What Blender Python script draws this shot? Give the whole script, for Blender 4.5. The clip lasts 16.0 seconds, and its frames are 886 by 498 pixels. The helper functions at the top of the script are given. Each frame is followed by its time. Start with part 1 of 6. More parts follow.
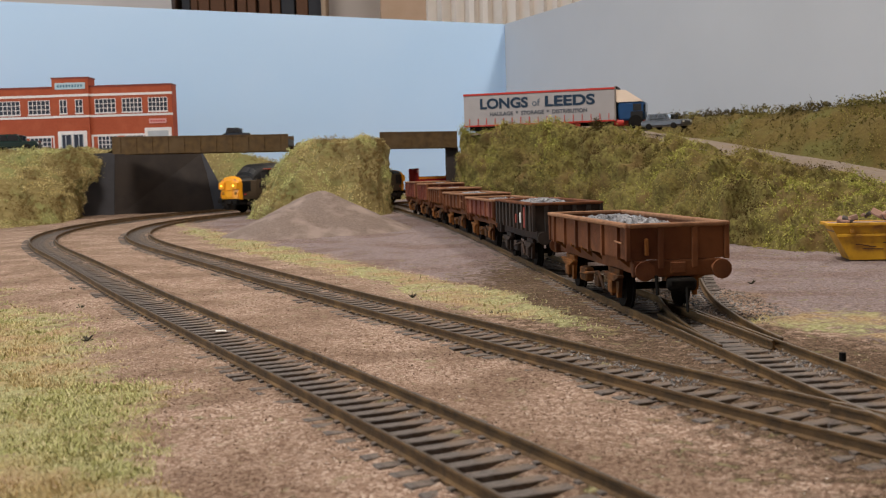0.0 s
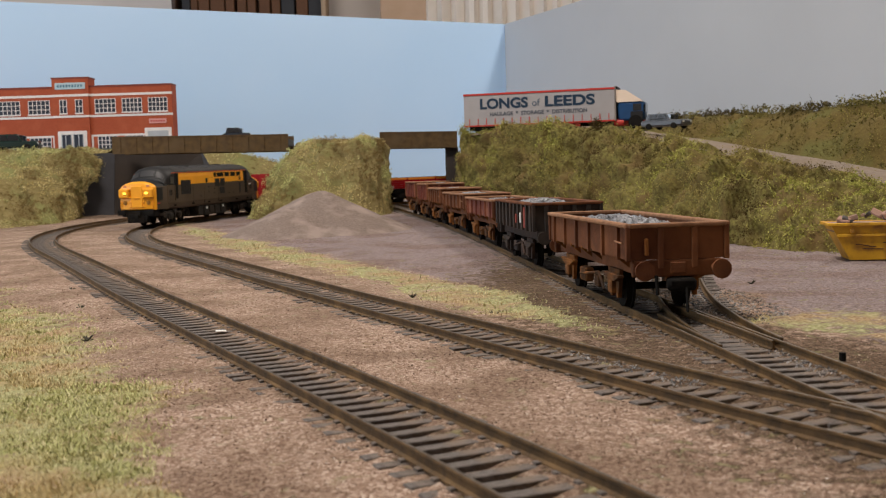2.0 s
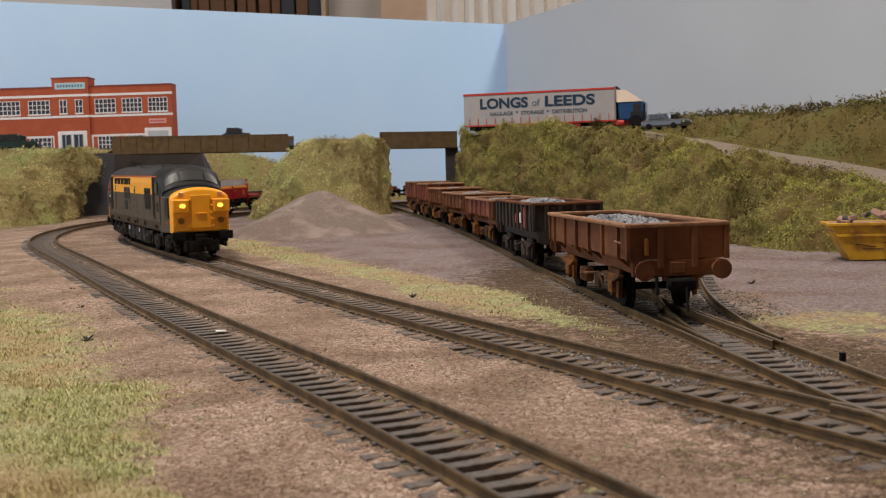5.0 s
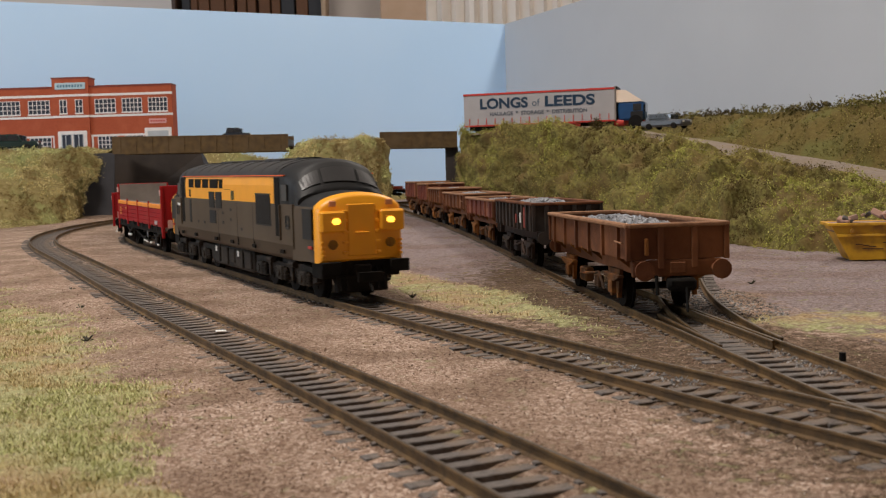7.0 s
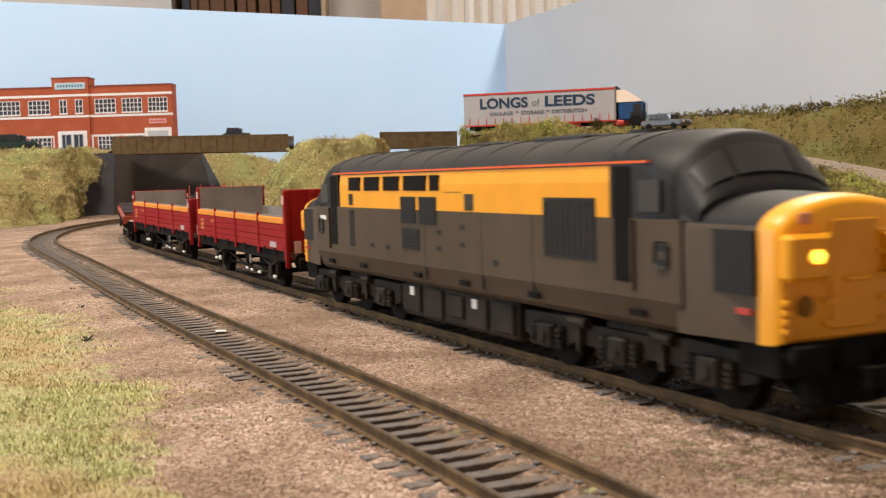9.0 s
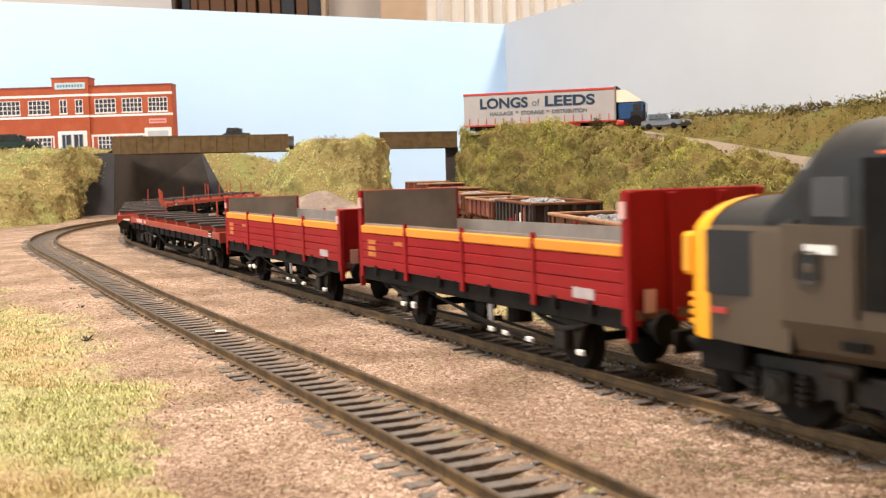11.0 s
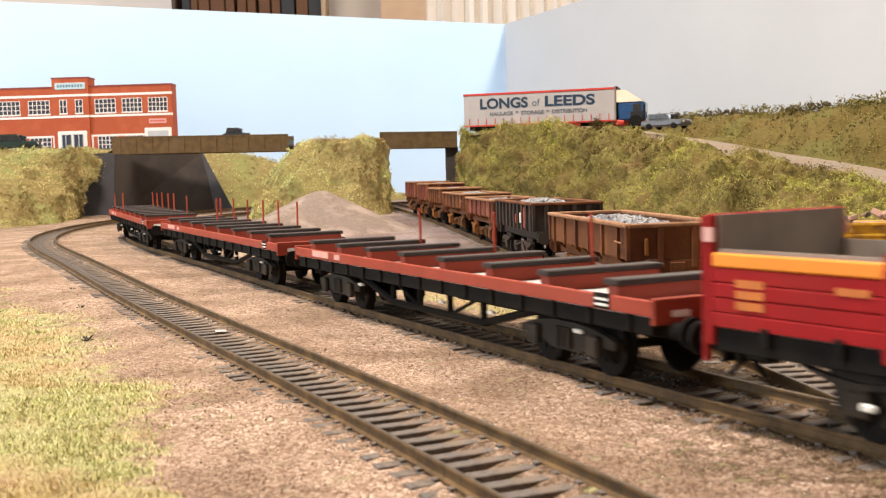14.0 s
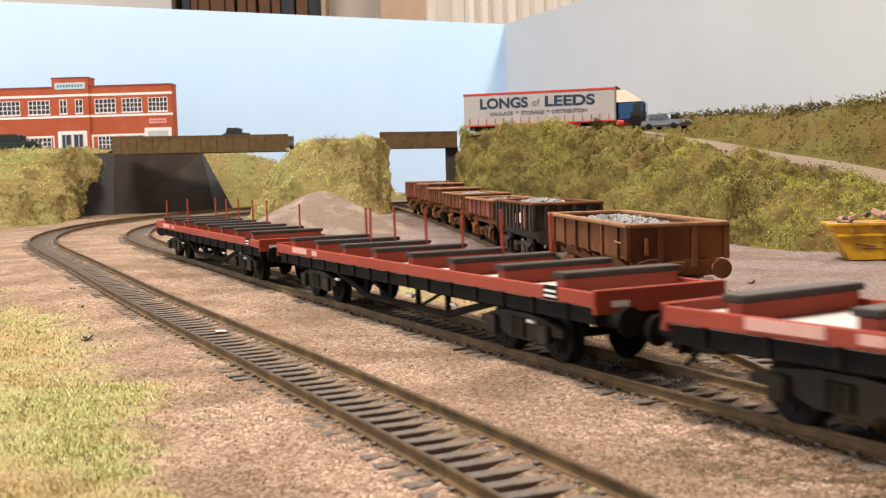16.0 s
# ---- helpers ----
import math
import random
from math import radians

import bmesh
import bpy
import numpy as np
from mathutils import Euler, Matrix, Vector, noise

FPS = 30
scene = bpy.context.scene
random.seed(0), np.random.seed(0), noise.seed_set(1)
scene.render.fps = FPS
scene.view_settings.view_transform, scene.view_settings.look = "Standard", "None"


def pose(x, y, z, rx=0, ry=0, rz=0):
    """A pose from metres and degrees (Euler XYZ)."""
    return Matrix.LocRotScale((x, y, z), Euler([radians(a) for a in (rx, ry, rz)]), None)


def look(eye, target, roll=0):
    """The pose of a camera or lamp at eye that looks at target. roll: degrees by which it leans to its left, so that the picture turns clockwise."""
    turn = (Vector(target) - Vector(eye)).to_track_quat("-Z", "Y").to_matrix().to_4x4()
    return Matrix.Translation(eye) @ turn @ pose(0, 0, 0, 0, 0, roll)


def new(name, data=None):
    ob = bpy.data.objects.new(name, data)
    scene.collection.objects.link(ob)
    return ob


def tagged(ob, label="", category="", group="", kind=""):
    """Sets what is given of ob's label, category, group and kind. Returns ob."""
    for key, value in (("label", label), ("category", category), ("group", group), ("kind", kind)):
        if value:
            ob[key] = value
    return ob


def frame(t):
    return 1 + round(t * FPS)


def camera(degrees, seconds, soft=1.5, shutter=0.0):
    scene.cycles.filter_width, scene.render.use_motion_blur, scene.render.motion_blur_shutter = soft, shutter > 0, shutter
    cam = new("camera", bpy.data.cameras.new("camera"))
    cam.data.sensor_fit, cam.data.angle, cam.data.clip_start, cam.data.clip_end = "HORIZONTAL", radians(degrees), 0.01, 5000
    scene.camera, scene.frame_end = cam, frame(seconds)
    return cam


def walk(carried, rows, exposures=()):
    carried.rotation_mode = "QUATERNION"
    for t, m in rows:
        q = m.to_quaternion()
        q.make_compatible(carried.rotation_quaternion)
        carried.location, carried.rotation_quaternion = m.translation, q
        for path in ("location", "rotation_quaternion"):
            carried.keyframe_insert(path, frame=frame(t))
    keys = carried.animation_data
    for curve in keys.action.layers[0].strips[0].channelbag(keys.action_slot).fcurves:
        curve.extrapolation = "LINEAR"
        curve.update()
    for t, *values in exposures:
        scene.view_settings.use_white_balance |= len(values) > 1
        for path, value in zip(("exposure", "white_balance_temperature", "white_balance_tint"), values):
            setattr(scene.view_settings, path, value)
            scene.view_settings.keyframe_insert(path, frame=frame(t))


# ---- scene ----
MM = 0.001

# ---- camera, light ----
cam = camera(43.9, 16.0, 1.1, 0.5)
cam.data.dof.use_dof, cam.data.dof.focus_distance, cam.data.dof.aperture_fstop = True, 0.45, 75.0
EYE = (0.0, 0.0, 0.0422)
CAM_POSE = look(EYE, (0.0, 1.0, 0.0422 - 0.066522), -1.711)
walk(cam, [(0.0, CAM_POSE), (16.0, CAM_POSE)],
     [(0.0, -0.03, 6200, 10), (7.2, -0.13, 6200, 10), (8.5, 0.25, 6350, 10), (9.0, 0.50, 6550, 10), (9.6, 0.76, 6750, 10), (11.3, 1.0, 6700, 10), (13.0, 0.98, 6650, 10), (14.5, 0.97, 6700, 10), (16.0, 0.80, 6650, 10)])

world = bpy.data.worlds.new("room_air")
scene.world = world
world.use_nodes = True
world.node_tree.nodes["Background"].inputs[0].default_value = (0.75, 0.85, 1.0, 1)
world.node_tree.nodes["Background"].inputs[1].default_value = 0.0


def area_lamp(name, eye, target, sx, sy, watts, colour):
    d = bpy.data.lights.new(name, "AREA")
    d.shape, d.size, d.size_y, d.energy, d.color = "RECTANGLE", sx, sy, watts, colour
    ob = new(name, d)
    ob.matrix_world = look(eye, target)
    return ob


# two ceiling lights and the daylight of a window beside the layout
area_lamp("ceiling_lamp", (-0.35, 0.2, 1.27), (-0.25, 0.55, 0.0), 0.36, 0.2, 20.0, (1.0, 0.88, 0.76))
area_lamp("ceiling_lamp", (0.62, 1.4, 1.27), (0.2, 1.0, 0.0), 0.3, 0.3, 18.0, (1.0, 0.88, 0.75))
area_lamp("window_daylight", (-1.9, 0.3, 0.6), (-0.4, 1.5, 0.2), 1.0, 0.8, 18.0, (0.78, 0.89, 1.0))


# ---- ground height and track lines, in millimetres ----
def zg(y):
    return 0.69 * math.log1p(math.exp((y - 425.6) / 45.6))


KNOTS = (0, 160, 360, 560, 760, 960, 1160, 1500)


class Line:
    """A track's centre line: points (x, y, heading) at even steps."""

    def __init__(self, pts, ds):
        self.pts, self.ds = pts, ds
        self.length = (len(pts) - 1) * ds

    def at(self, s):
        if s <= 0:
            x, y, a = self.pts[0]
            return (x + math.cos(a) * s, y + math.sin(a) * s, a)
        if s >= self.length:
            x, y, a = self.pts[-1]
            e = s - self.length
            return (x + math.cos(a) * e, y + math.sin(a) * e, a)
        i = min(int(s / self.ds), len(self.pts) - 2)
        u = s / self.ds - i
        p, q = self.pts[i], self.pts[i + 1]
        return tuple(p[j] + (q[j] - p[j]) * u for j in range(3))


def curved(x, y, heading, curves):
    """A line from its start, heading and curvature along its length."""
    ds, a, pts = 5.0, heading, [(x, y, heading)]
    for i in range(int(KNOTS[-1] / ds)):
        k = float(np.interp((i + 0.5) * ds, KNOTS, curves)) / 1000
        a2 = a + k * ds
        x += math.cos((a + a2) / 2) * ds
        y += math.sin((a + a2) / 2) * ds
        a = a2
        pts.append((x, y, a))
    return Line(pts, ds)


LINE_B = curved(103.8, 114.0, 2.129, (-1.438, -0.032, 0.025, 0.161, -1.741, -2.318, -2.738, -2.013))
LINE_A = curved(28.3, 114.0, 1.969, (0.552, 0.059, -0.094, 0.25, -1.8, -1.75, -2.1, -2.0))


def bend(pairs):
    """A centre line through (y, x) pairs, smooth, from near to far."""
    ys = np.array([p[0] for p in pairs], float)
    xs = np.array([p[1] for p in pairs], float)
    c = np.polyfit(ys, xs, 4)
    out = []
    for y in np.arange(ys[0], ys[-1], 4.0):
        d = np.polyval(np.polyder(c), y)
        out.append((float(np.polyval(c, y)), float(y), math.atan2(1.0, d)))
    return Line(out, 4.0 * 1.006)


LINE_C = bend([(152, 83.5), (193.8, 79.5), (249.3, 75), (291.1, 71), (335.9, 65.5), (402, 57.5), (487.9, 50), (586.7, 41), (703.8, 28), (837.5, 10), (988, -13), (1140, -38), (1330, -70)])
LINE_D = bend([(254.6, 75), (282, 74), (320, 75.5), (351.1, 78.5), (380, 82.5), (408.1, 87.5), (440.8, 94), (486.4, 103)])

# ---- materials ----
MATS = {}


def mat(name, c1, c2=None, scale=300.0, rough=0.7, metal=0.0, bump=0.0, bscale=None, spec=0.4, c3=None, s3=60.0, detail=6.0, glow=0.0):
    """Two-scale noise material. Scales are per metre of the object's own space."""
    if name in MATS:
        return MATS[name]
    m = bpy.data.materials.new(name)
    m.use_nodes = True
    nt = m.node_tree
    b = nt.nodes["Principled BSDF"]
    b.inputs["Roughness"].default_value, b.inputs["Metallic"].default_value = rough, metal
    b.inputs["Specular IOR Level"].default_value = spec
    tc = nt.nodes.new("ShaderNodeTexCoord")
    c2 = c2 or tuple(v * 0.82 for v in c1)

    def noise_node(sc, dt=detail):
        n = nt.nodes.new("ShaderNodeTexNoise")
        n.inputs["Scale"].default_value, n.inputs["Detail"].default_value = sc, dt
        nt.links.new(tc.outputs["Object"], n.inputs["Vector"])
        return n

    n1 = noise_node(scale)
    ramp = nt.nodes.new("ShaderNodeValToRGB")
    ramp.color_ramp.elements[0].position, ramp.color_ramp.elements[1].position = 0.35, 0.65
    ramp.color_ramp.elements[0].color, ramp.color_ramp.elements[1].color = (*c1, 1), (*c2, 1)
    nt.links.new(n1.outputs["Fac"], ramp.inputs["Fac"])
    col = ramp.outputs["Color"]
    if c3:
        n3 = noise_node(s3, 4.0)
        r3 = nt.nodes.new("ShaderNodeValToRGB")
        r3.color_ramp.elements[0].position, r3.color_ramp.elements[1].position = 0.48, 0.68
        r3.color_ramp.elements[0].color, r3.color_ramp.elements[1].color = (0, 0, 0, 1), (1, 1, 1, 1)
        nt.links.new(n3.outputs["Fac"], r3.inputs["Fac"])
        mx = nt.nodes.new("ShaderNodeMix")
        mx.data_type = "RGBA"
        nt.links.new(r3.outputs["Color"], mx.inputs[0])
        nt.links.new(col, mx.inputs[6])
        mx.inputs[7].default_value = (*c3, 1)
        col = mx.outputs[2]
    nt.links.new(col, b.inputs["Base Color"])
    if bump:
        nb = noise_node(bscale or scale * 2, 8.0)
        bp = nt.nodes.new("ShaderNodeBump")
        bp.inputs["Strength"].default_value, bp.inputs["Distance"].default_value = bump, 0.0006
        nt.links.new(nb.outputs["Fac"], bp.inputs["Height"])
        nt.links.new(bp.outputs["Normal"], b.inputs["Normal"])
    if glow:
        nt.links.new(col, b.inputs["Emission Color"])
        b.inputs["Emission Strength"].default_value = glow
    MATS[name] = m
    return m


# ---- mesh helpers: everything in millimetres ----
def box(bm, x0, x1, y0, y1, z0, z1, bevel=0.0, turn=None):
    vs = [bm.verts.new((x, y, z)) for x in (x0, x1) for y in (y0, y1) for z in (z0, z1)]
    fs = [(0, 1, 3, 2), (4, 6, 7, 5), (0, 4, 5, 1), (2, 3, 7, 6), (0, 2, 6, 4), (1, 5, 7, 3)]
    faces = [bm.faces.new([vs[i] for i in f]) for f in fs]
    if bevel:
        es = list({e for f in faces for e in f.edges})
        r = bmesh.ops.bevel(bm, geom=es, offset=bevel, segments=1, affect="EDGES", profile=0.5)
        vs = list({v for f in r["faces"] for v in f.verts} | {v for v in vs if v.is_valid})
    if turn is not None:
        bmesh.ops.transform(bm, matrix=turn, verts=vs)
    return bm


def rod(bm, p, q, r, n=8, r2=None):
    """A cylinder or cone from p to q."""
    p, q = Vector(p), Vector(q)
    d = (q - p).normalized()
    u = d.orthogonal().normalized()
    v = d.cross(u)
    rr = (r, r if r2 is None else r2)
    rings = []
    for c, ra in ((p, rr[0]), (q, rr[1])):
        rings.append([bm.verts.new(c + (u * math.cos(2 * math.pi * i / n) + v * math.sin(2 * math.pi * i / n)) * ra) for i in range(n)])
    for i in range(n):
        j = (i + 1) % n
        bm.faces.new((rings[0][i], rings[0][j], rings[1][j], rings[1][i]))
    bm.faces.new(rings[0][::-1])
    bm.faces.new(rings[1])
    return bm


def prism(bm, outline, axis, a, b):
    """A flat outline pushed from a to b along an axis: 'x' outline is (y, z), 'y' (x, z), 'z' (x, y)."""
    def at(p, t):
        return {"x": (t, p[0], p[1]), "y": (p[0], t, p[1]), "z": (p[0], p[1], t)}[axis]
    lo = [bm.verts.new(at(p, a)) for p in outline]
    hi = [bm.verts.new(at(p, b)) for p in outline]
    n = len(outline)
    for i in range(n):
        j = (i + 1) % n
        bm.faces.new((lo[i], lo[j], hi[j], hi[i]))
    bm.faces.new(lo[::-1])
    bm.faces.new(hi)
    return bm


def loft(bm, rings, caps=True, closed=True):
    """Skin a list of rings with the same number of points."""
    vr = [[bm.verts.new(p) for p in r] for r in rings]
    n = len(vr[0])
    for a, b in zip(vr, vr[1:]):
        for i in range(n if closed else n - 1):
            j = (i + 1) % n
            bm.faces.new((a[i], a[j], b[j], b[i]))
    if caps:
        bm.faces.new(vr[0][::-1])
        bm.faces.new(vr[-1])
    return bm


def BM():
    return bmesh.new()


def mesh_of(name, bm, material, smooth=False):
    bmesh.ops.recalc_face_normals(bm, faces=bm.faces)
    for v in bm.verts:
        v.co *= MM
    me = bpy.data.meshes.new(name)
    bm.to_mesh(me)
    bm.free()
    for m in (material if isinstance(material, (list, tuple)) else [material]):
        me.materials.append(m)
    if smooth:
        me.shade_smooth()
        me.set_sharp_from_angle(angle=radians(38))
    return me


def part(name, bm, material, parent=None, label="", smooth=False):
    ob = new(name, mesh_of(name, bm, material, smooth))
    if parent is not None:
        ob.parent = parent
    if label:
        ob["label"] = label
    return ob


def thing(name, x, y, z, rz=0.0, label="", category="", group="", kind=""):
    ob = new(name)
    ob.empty_display_size = 0.01
    ob.matrix_basis = pose(x * MM, y * MM, z * MM, 0, 0, rz)
    return tagged(ob, label, category, group, kind)


def from_arrays(name, verts, faces, material, smooth=False, parent=None):
    me = bpy.data.meshes.new(name)
    me.from_pydata([(v[0] * MM, v[1] * MM, v[2] * MM) for v in verts], [], faces)
    me.materials.append(material)
    if smooth:
        me.shade_smooth()
    ob = new(name, me)
    if parent is not None:
        ob.parent = parent
    return ob


def fbm(x, y, z=0.0, sc=1.0, oct=4):
    return noise.fractal((x * sc, y * sc, z * sc), 1.0, 2.0, oct, noise_basis="PERLIN_ORIGINAL")

# ---- the setting ----


def table(pts):
    """A quick look-up of (value, y) points at every 2 mm."""
    return np.interp(np.arange(0.0, 3000.0, 2.0), [p[1] for p in pts], [p[0] for p in pts]).tolist()


def edge_x(y, tab):
    return tab[int(y * 0.5)]


LEFT_EDGE = [(-22, 150), (-30, 193), (-58, 298), (-126, 504), (-188, 621), (-300, 800), (-420, 1100), (-400, 1500)]
STRIP = [(-235, 1300, 8), (-190, 1130, 16), (-150, 1000, 20), (-105, 860, 22), (-55, 720, 20), (-15, 610, 21), (10, 525, 23), (26, 455, 17), (44, 400, 6)]
LEFT_TAB = table(LEFT_EDGE)
STRIP_X = table([(p[0], p[1]) for p in STRIP[::-1]])
STRIP_W = table([(p[2], p[1]) for p in STRIP[::-1]])
YARD_TAB = table([(96, 300), (96, 420), (100, 520), (60, 620), (40, 760)])


def grass_amount(x, y):
    """0 bare, 1 turf, by the plan of the layout."""
    y = y / 0.76
    wob = 14 * fbm(x, y, 3.0, 0.02) + 7 * fbm(x, y, 9.0, 0.09)
    scale = min(1.0, 0.25 + y / 900.0)
    g = (edge_x(y, LEFT_TAB) - x + wob * scale * 1.6) / (26.0 * scale)
    sx = edge_x(y, STRIP_X)
    sw = edge_x(y, STRIP_W)
    if 385 < y < 1320:
        g = max(g, min(0.8, (sw - abs(x - sx + 0.5 * wob)) / 13.0))
    d2 = math.hypot((x - 112) / 22, (y - 400) / 40)
    g = max(g, min(0.75, (1 - d2) * 0.9 + 0.09 * wob))
    return max(0.0, min(1.0, g))


def yard_amount(x, y):
    """The grey trodden yard between the main line and the bank."""
    y = y / 0.76
    sx = edge_x(y, STRIP_X)
    wob = 10 * fbm(x, y, 5.0, 0.02)
    a = (x - sx - 6 + wob) / 22.0 if y > 540 else -1
    b = (x - edge_x(y, YARD_TAB) + wob) / 18.0
    a = max(a, b)
    if y < 330:
        a = min(a, (y - 300) / 30.0)
    return max(0.0, min(1.0, a))


TRACK_PLAN = []
for ln in (LINE_A, LINE_B, LINE_C):
    ps = [p for p in ln.pts if p[1] < 1010.0]
    TRACK_PLAN.append((ps[0][1], ps[-1][1], table([(p[0], p[1]) for p in ps]), table([(math.sin(p[2]), p[1]) for p in ps])))


def track_gap(x, y):
    """Distance from the nearest track's middle."""
    best = 99.0
    i = int(y * 0.5)
    for y0, y1, xs, sn in TRACK_PLAN:
        if y0 - 40 < y <= y1:
            e = (x - xs[i]) * sn[i]
            best = min(best, abs(e) if e < 2.0 or e > 7.5 else e + 1.6)
    return best


def track_side(x, y):
    """Signed distance from the nearest track's middle, + to its right."""
    best = 99.0
    i = int(y * 0.5)
    for y0, y1, xs, sn in TRACK_PLAN:
        if y0 - 40 < y <= y1:
            e = (x - xs[i]) * sn[i]
            best = e if abs(e) < abs(best) else best
    return best


BED = ([-45, -20, -14.5, -12.5, -9.6, -8.0, 1.4, 3.6, 8.2, 11, 15, 20, 45],
       [-3.1, -2.55, -2.62, -2.62, -2.35, -3.7, -3.6, -2.9, -2.2, -2.2, -2.3, -2.55, -3.1])


def ground_z(x, y):
    """Ballast: open between the sleepers on one side, heaped along the other rail and over the sleeper ends."""
    e = track_side(x, y)
    e += 0.9 * fbm(x, y, 7, 0.07, 2)
    base = float(np.interp(e, BED[0], BED[1]))
    d = abs(e)
    amp = 0.3 if d < 8 else (0.6 if d < 12 else 1.0)
    return zg(y) + base + amp * (0.45 * fbm(x, y, 0, 0.03) + 0.5 * fbm(x, y, 4, 0.16, 3))


def ground_material():
    m = bpy.data.materials.new("layout_ground")
    m.use_nodes = True
    nt = m.node_tree
    b = nt.nodes["Principled BSDF"]
    b.inputs["Roughness"].default_value = 0.95
    b.inputs["Specular IOR Level"].default_value = 0.15
    tc = nt.nodes.new("ShaderNodeTexCoord")

    def nz(sc, dt=6.0):
        n = nt.nodes.new("ShaderNodeTexNoise")
        n.inputs["Scale"].default_value, n.inputs["Detail"].default_value = sc, dt
        nt.links.new(tc.outputs["Object"], n.inputs["Vector"])
        return n.outputs["Fac"]

    def ramp(src, stops):
        r = nt.nodes.new("ShaderNodeValToRGB")
        e = r.color_ramp.elements
        while len(e) < len(stops):
            e.new(0.5)
        for k, (p, c) in zip(e, stops):
            k.position, k.color = p, (*c, 1)
        nt.links.new(src, r.inputs["Fac"])
        return r.outputs["Color"]

    def mix(f, a, bb):
        mx = nt.nodes.new("ShaderNodeMix")
        mx.data_type = "RGBA"
        nt.links.new(f, mx.inputs[0])
        nt.links.new(a, mx.inputs[6])
        nt.links.new(bb, mx.inputs[7])
        return mx.outputs[2]

    def grains(sc):
        n = nt.nodes.new("ShaderNodeTexVoronoi")
        n.inputs["Scale"].default_value = sc
        nt.links.new(tc.outputs["Object"], n.inputs["Vector"])
        sp = nt.nodes.new("ShaderNodeSeparateColor")
        nt.links.new(n.outputs["Color"], sp.inputs[0])
        av = nt.nodes.new("ShaderNodeMath")
        av.operation = "MULTIPLY_ADD"
        nt.links.new(sp.outputs[0], av.inputs[0])
        av.inputs[1].default_value, av.inputs[2].default_value = 0.52, -0.005
        ad = nt.nodes.new("ShaderNodeMath")
        ad.operation = "MULTIPLY_ADD"
        nt.links.new(nz(420.0, 5.0), ad.inputs[0])
        ad.inputs[1].default_value = 0.5
        nt.links.new(av.outputs[0], ad.inputs[2])
        return ad.outputs[0], n.outputs["Distance"]

    fine, cells = grains(1900.0)
    grit = ramp(fine, [(0.24, (0.165, 0.104, 0.0713)), (0.45, (0.261, 0.174, 0.126)), (0.60, (0.331, 0.235, 0.174)), (0.74, (0.479, 0.374, 0.3))])
    dirt = ramp(fine, [(0.26, (0.113, 0.0679, 0.0435)), (0.50, (0.183, 0.12, 0.0827)), (0.68, (0.27, 0.191, 0.139))])
    bal = mix(ramp(nz(34.0, 6.0), [(0.40, (0, 0, 0)), (0.60, (1, 1, 1))]), grit, dirt)
    yard = ramp(fine, [(0.26, (0.125, 0.094, 0.09)), (0.50, (0.205, 0.160, 0.155)), (0.74, (0.30, 0.245, 0.24))])
    red = ramp(fine, [(0.26, (0.095, 0.064, 0.056)), (0.50, (0.165, 0.115, 0.103)), (0.74, (0.25, 0.185, 0.17))])
    yard = mix(ramp(nz(24.0, 5.0), [(0.45, (0, 0, 0)), (0.60, (1, 1, 1))]), yard, red)
    turf_a = ramp(nz(800.0, 6.0), [(0.28, (0.13, 0.11, 0.045)), (0.50, (0.29, 0.28, 0.13)), (0.72, (0.46, 0.45, 0.26))])
    turf_b = ramp(nz(900.0, 6.0), [(0.28, (0.15, 0.085, 0.04)), (0.52, (0.33, 0.23, 0.125)), (0.72, (0.47, 0.38, 0.24))])
    turf = mix(ramp(nz(45.0, 5.0), [(0.45, (0, 0, 0)), (0.60, (1, 1, 1))]), turf_a, turf_b)
    ga = nt.nodes.new("ShaderNodeAttribute")
    ga.attribute_name = "turf"
    ya = nt.nodes.new("ShaderNodeAttribute")
    ya.attribute_name = "yard"

    def ragged(attr):
        ad = nt.nodes.new("ShaderNodeMath")
        ad.operation = "ADD"
        nt.links.new(attr.outputs["Fac"], ad.inputs[0])
        sb = nt.nodes.new("ShaderNodeMath")
        sb.operation = "SUBTRACT"
        nt.links.new(nz(260.0, 6.0), sb.inputs[0])
        sb.inputs[1].default_value = 0.5
        ml = nt.nodes.new("ShaderNodeMath")
        ml.operation = "MULTIPLY"
        nt.links.new(sb.outputs[0], ml.inputs[0])
        ml.inputs[1].default_value = 2.6
        nt.links.new(ml.outputs[0], ad.inputs[1])
        return ramp(ad.outputs[0], [(0.25, (0, 0, 0)), (0.80, (1, 1, 1))])

    dark_brown = ramp(fine, [(0.28, (0.045, 0.026, 0.014)), (0.50, (0.082, 0.052, 0.031)), (0.74, (0.165, 0.115, 0.076))])
    oa = nt.nodes.new("ShaderNodeAttribute")
    oa.attribute_name = "dark_brown"
    col = mix(ragged(ya), bal, yard)
    col = mix(ragged(oa), col, dark_brown)
    col = mix(ragged(ga), col, turf)
    nt.links.new(col, b.inputs["Base Color"])
    bp = nt.nodes.new("ShaderNodeBump")
    bp.inputs["Strength"].default_value, bp.inputs["Distance"].default_value = 0.55, 0.0005
    nt.links.new(cells, bp.inputs["Height"])
    bp.invert = True
    nt.links.new(bp.outputs["Normal"], b.inputs["Normal"])
    return m


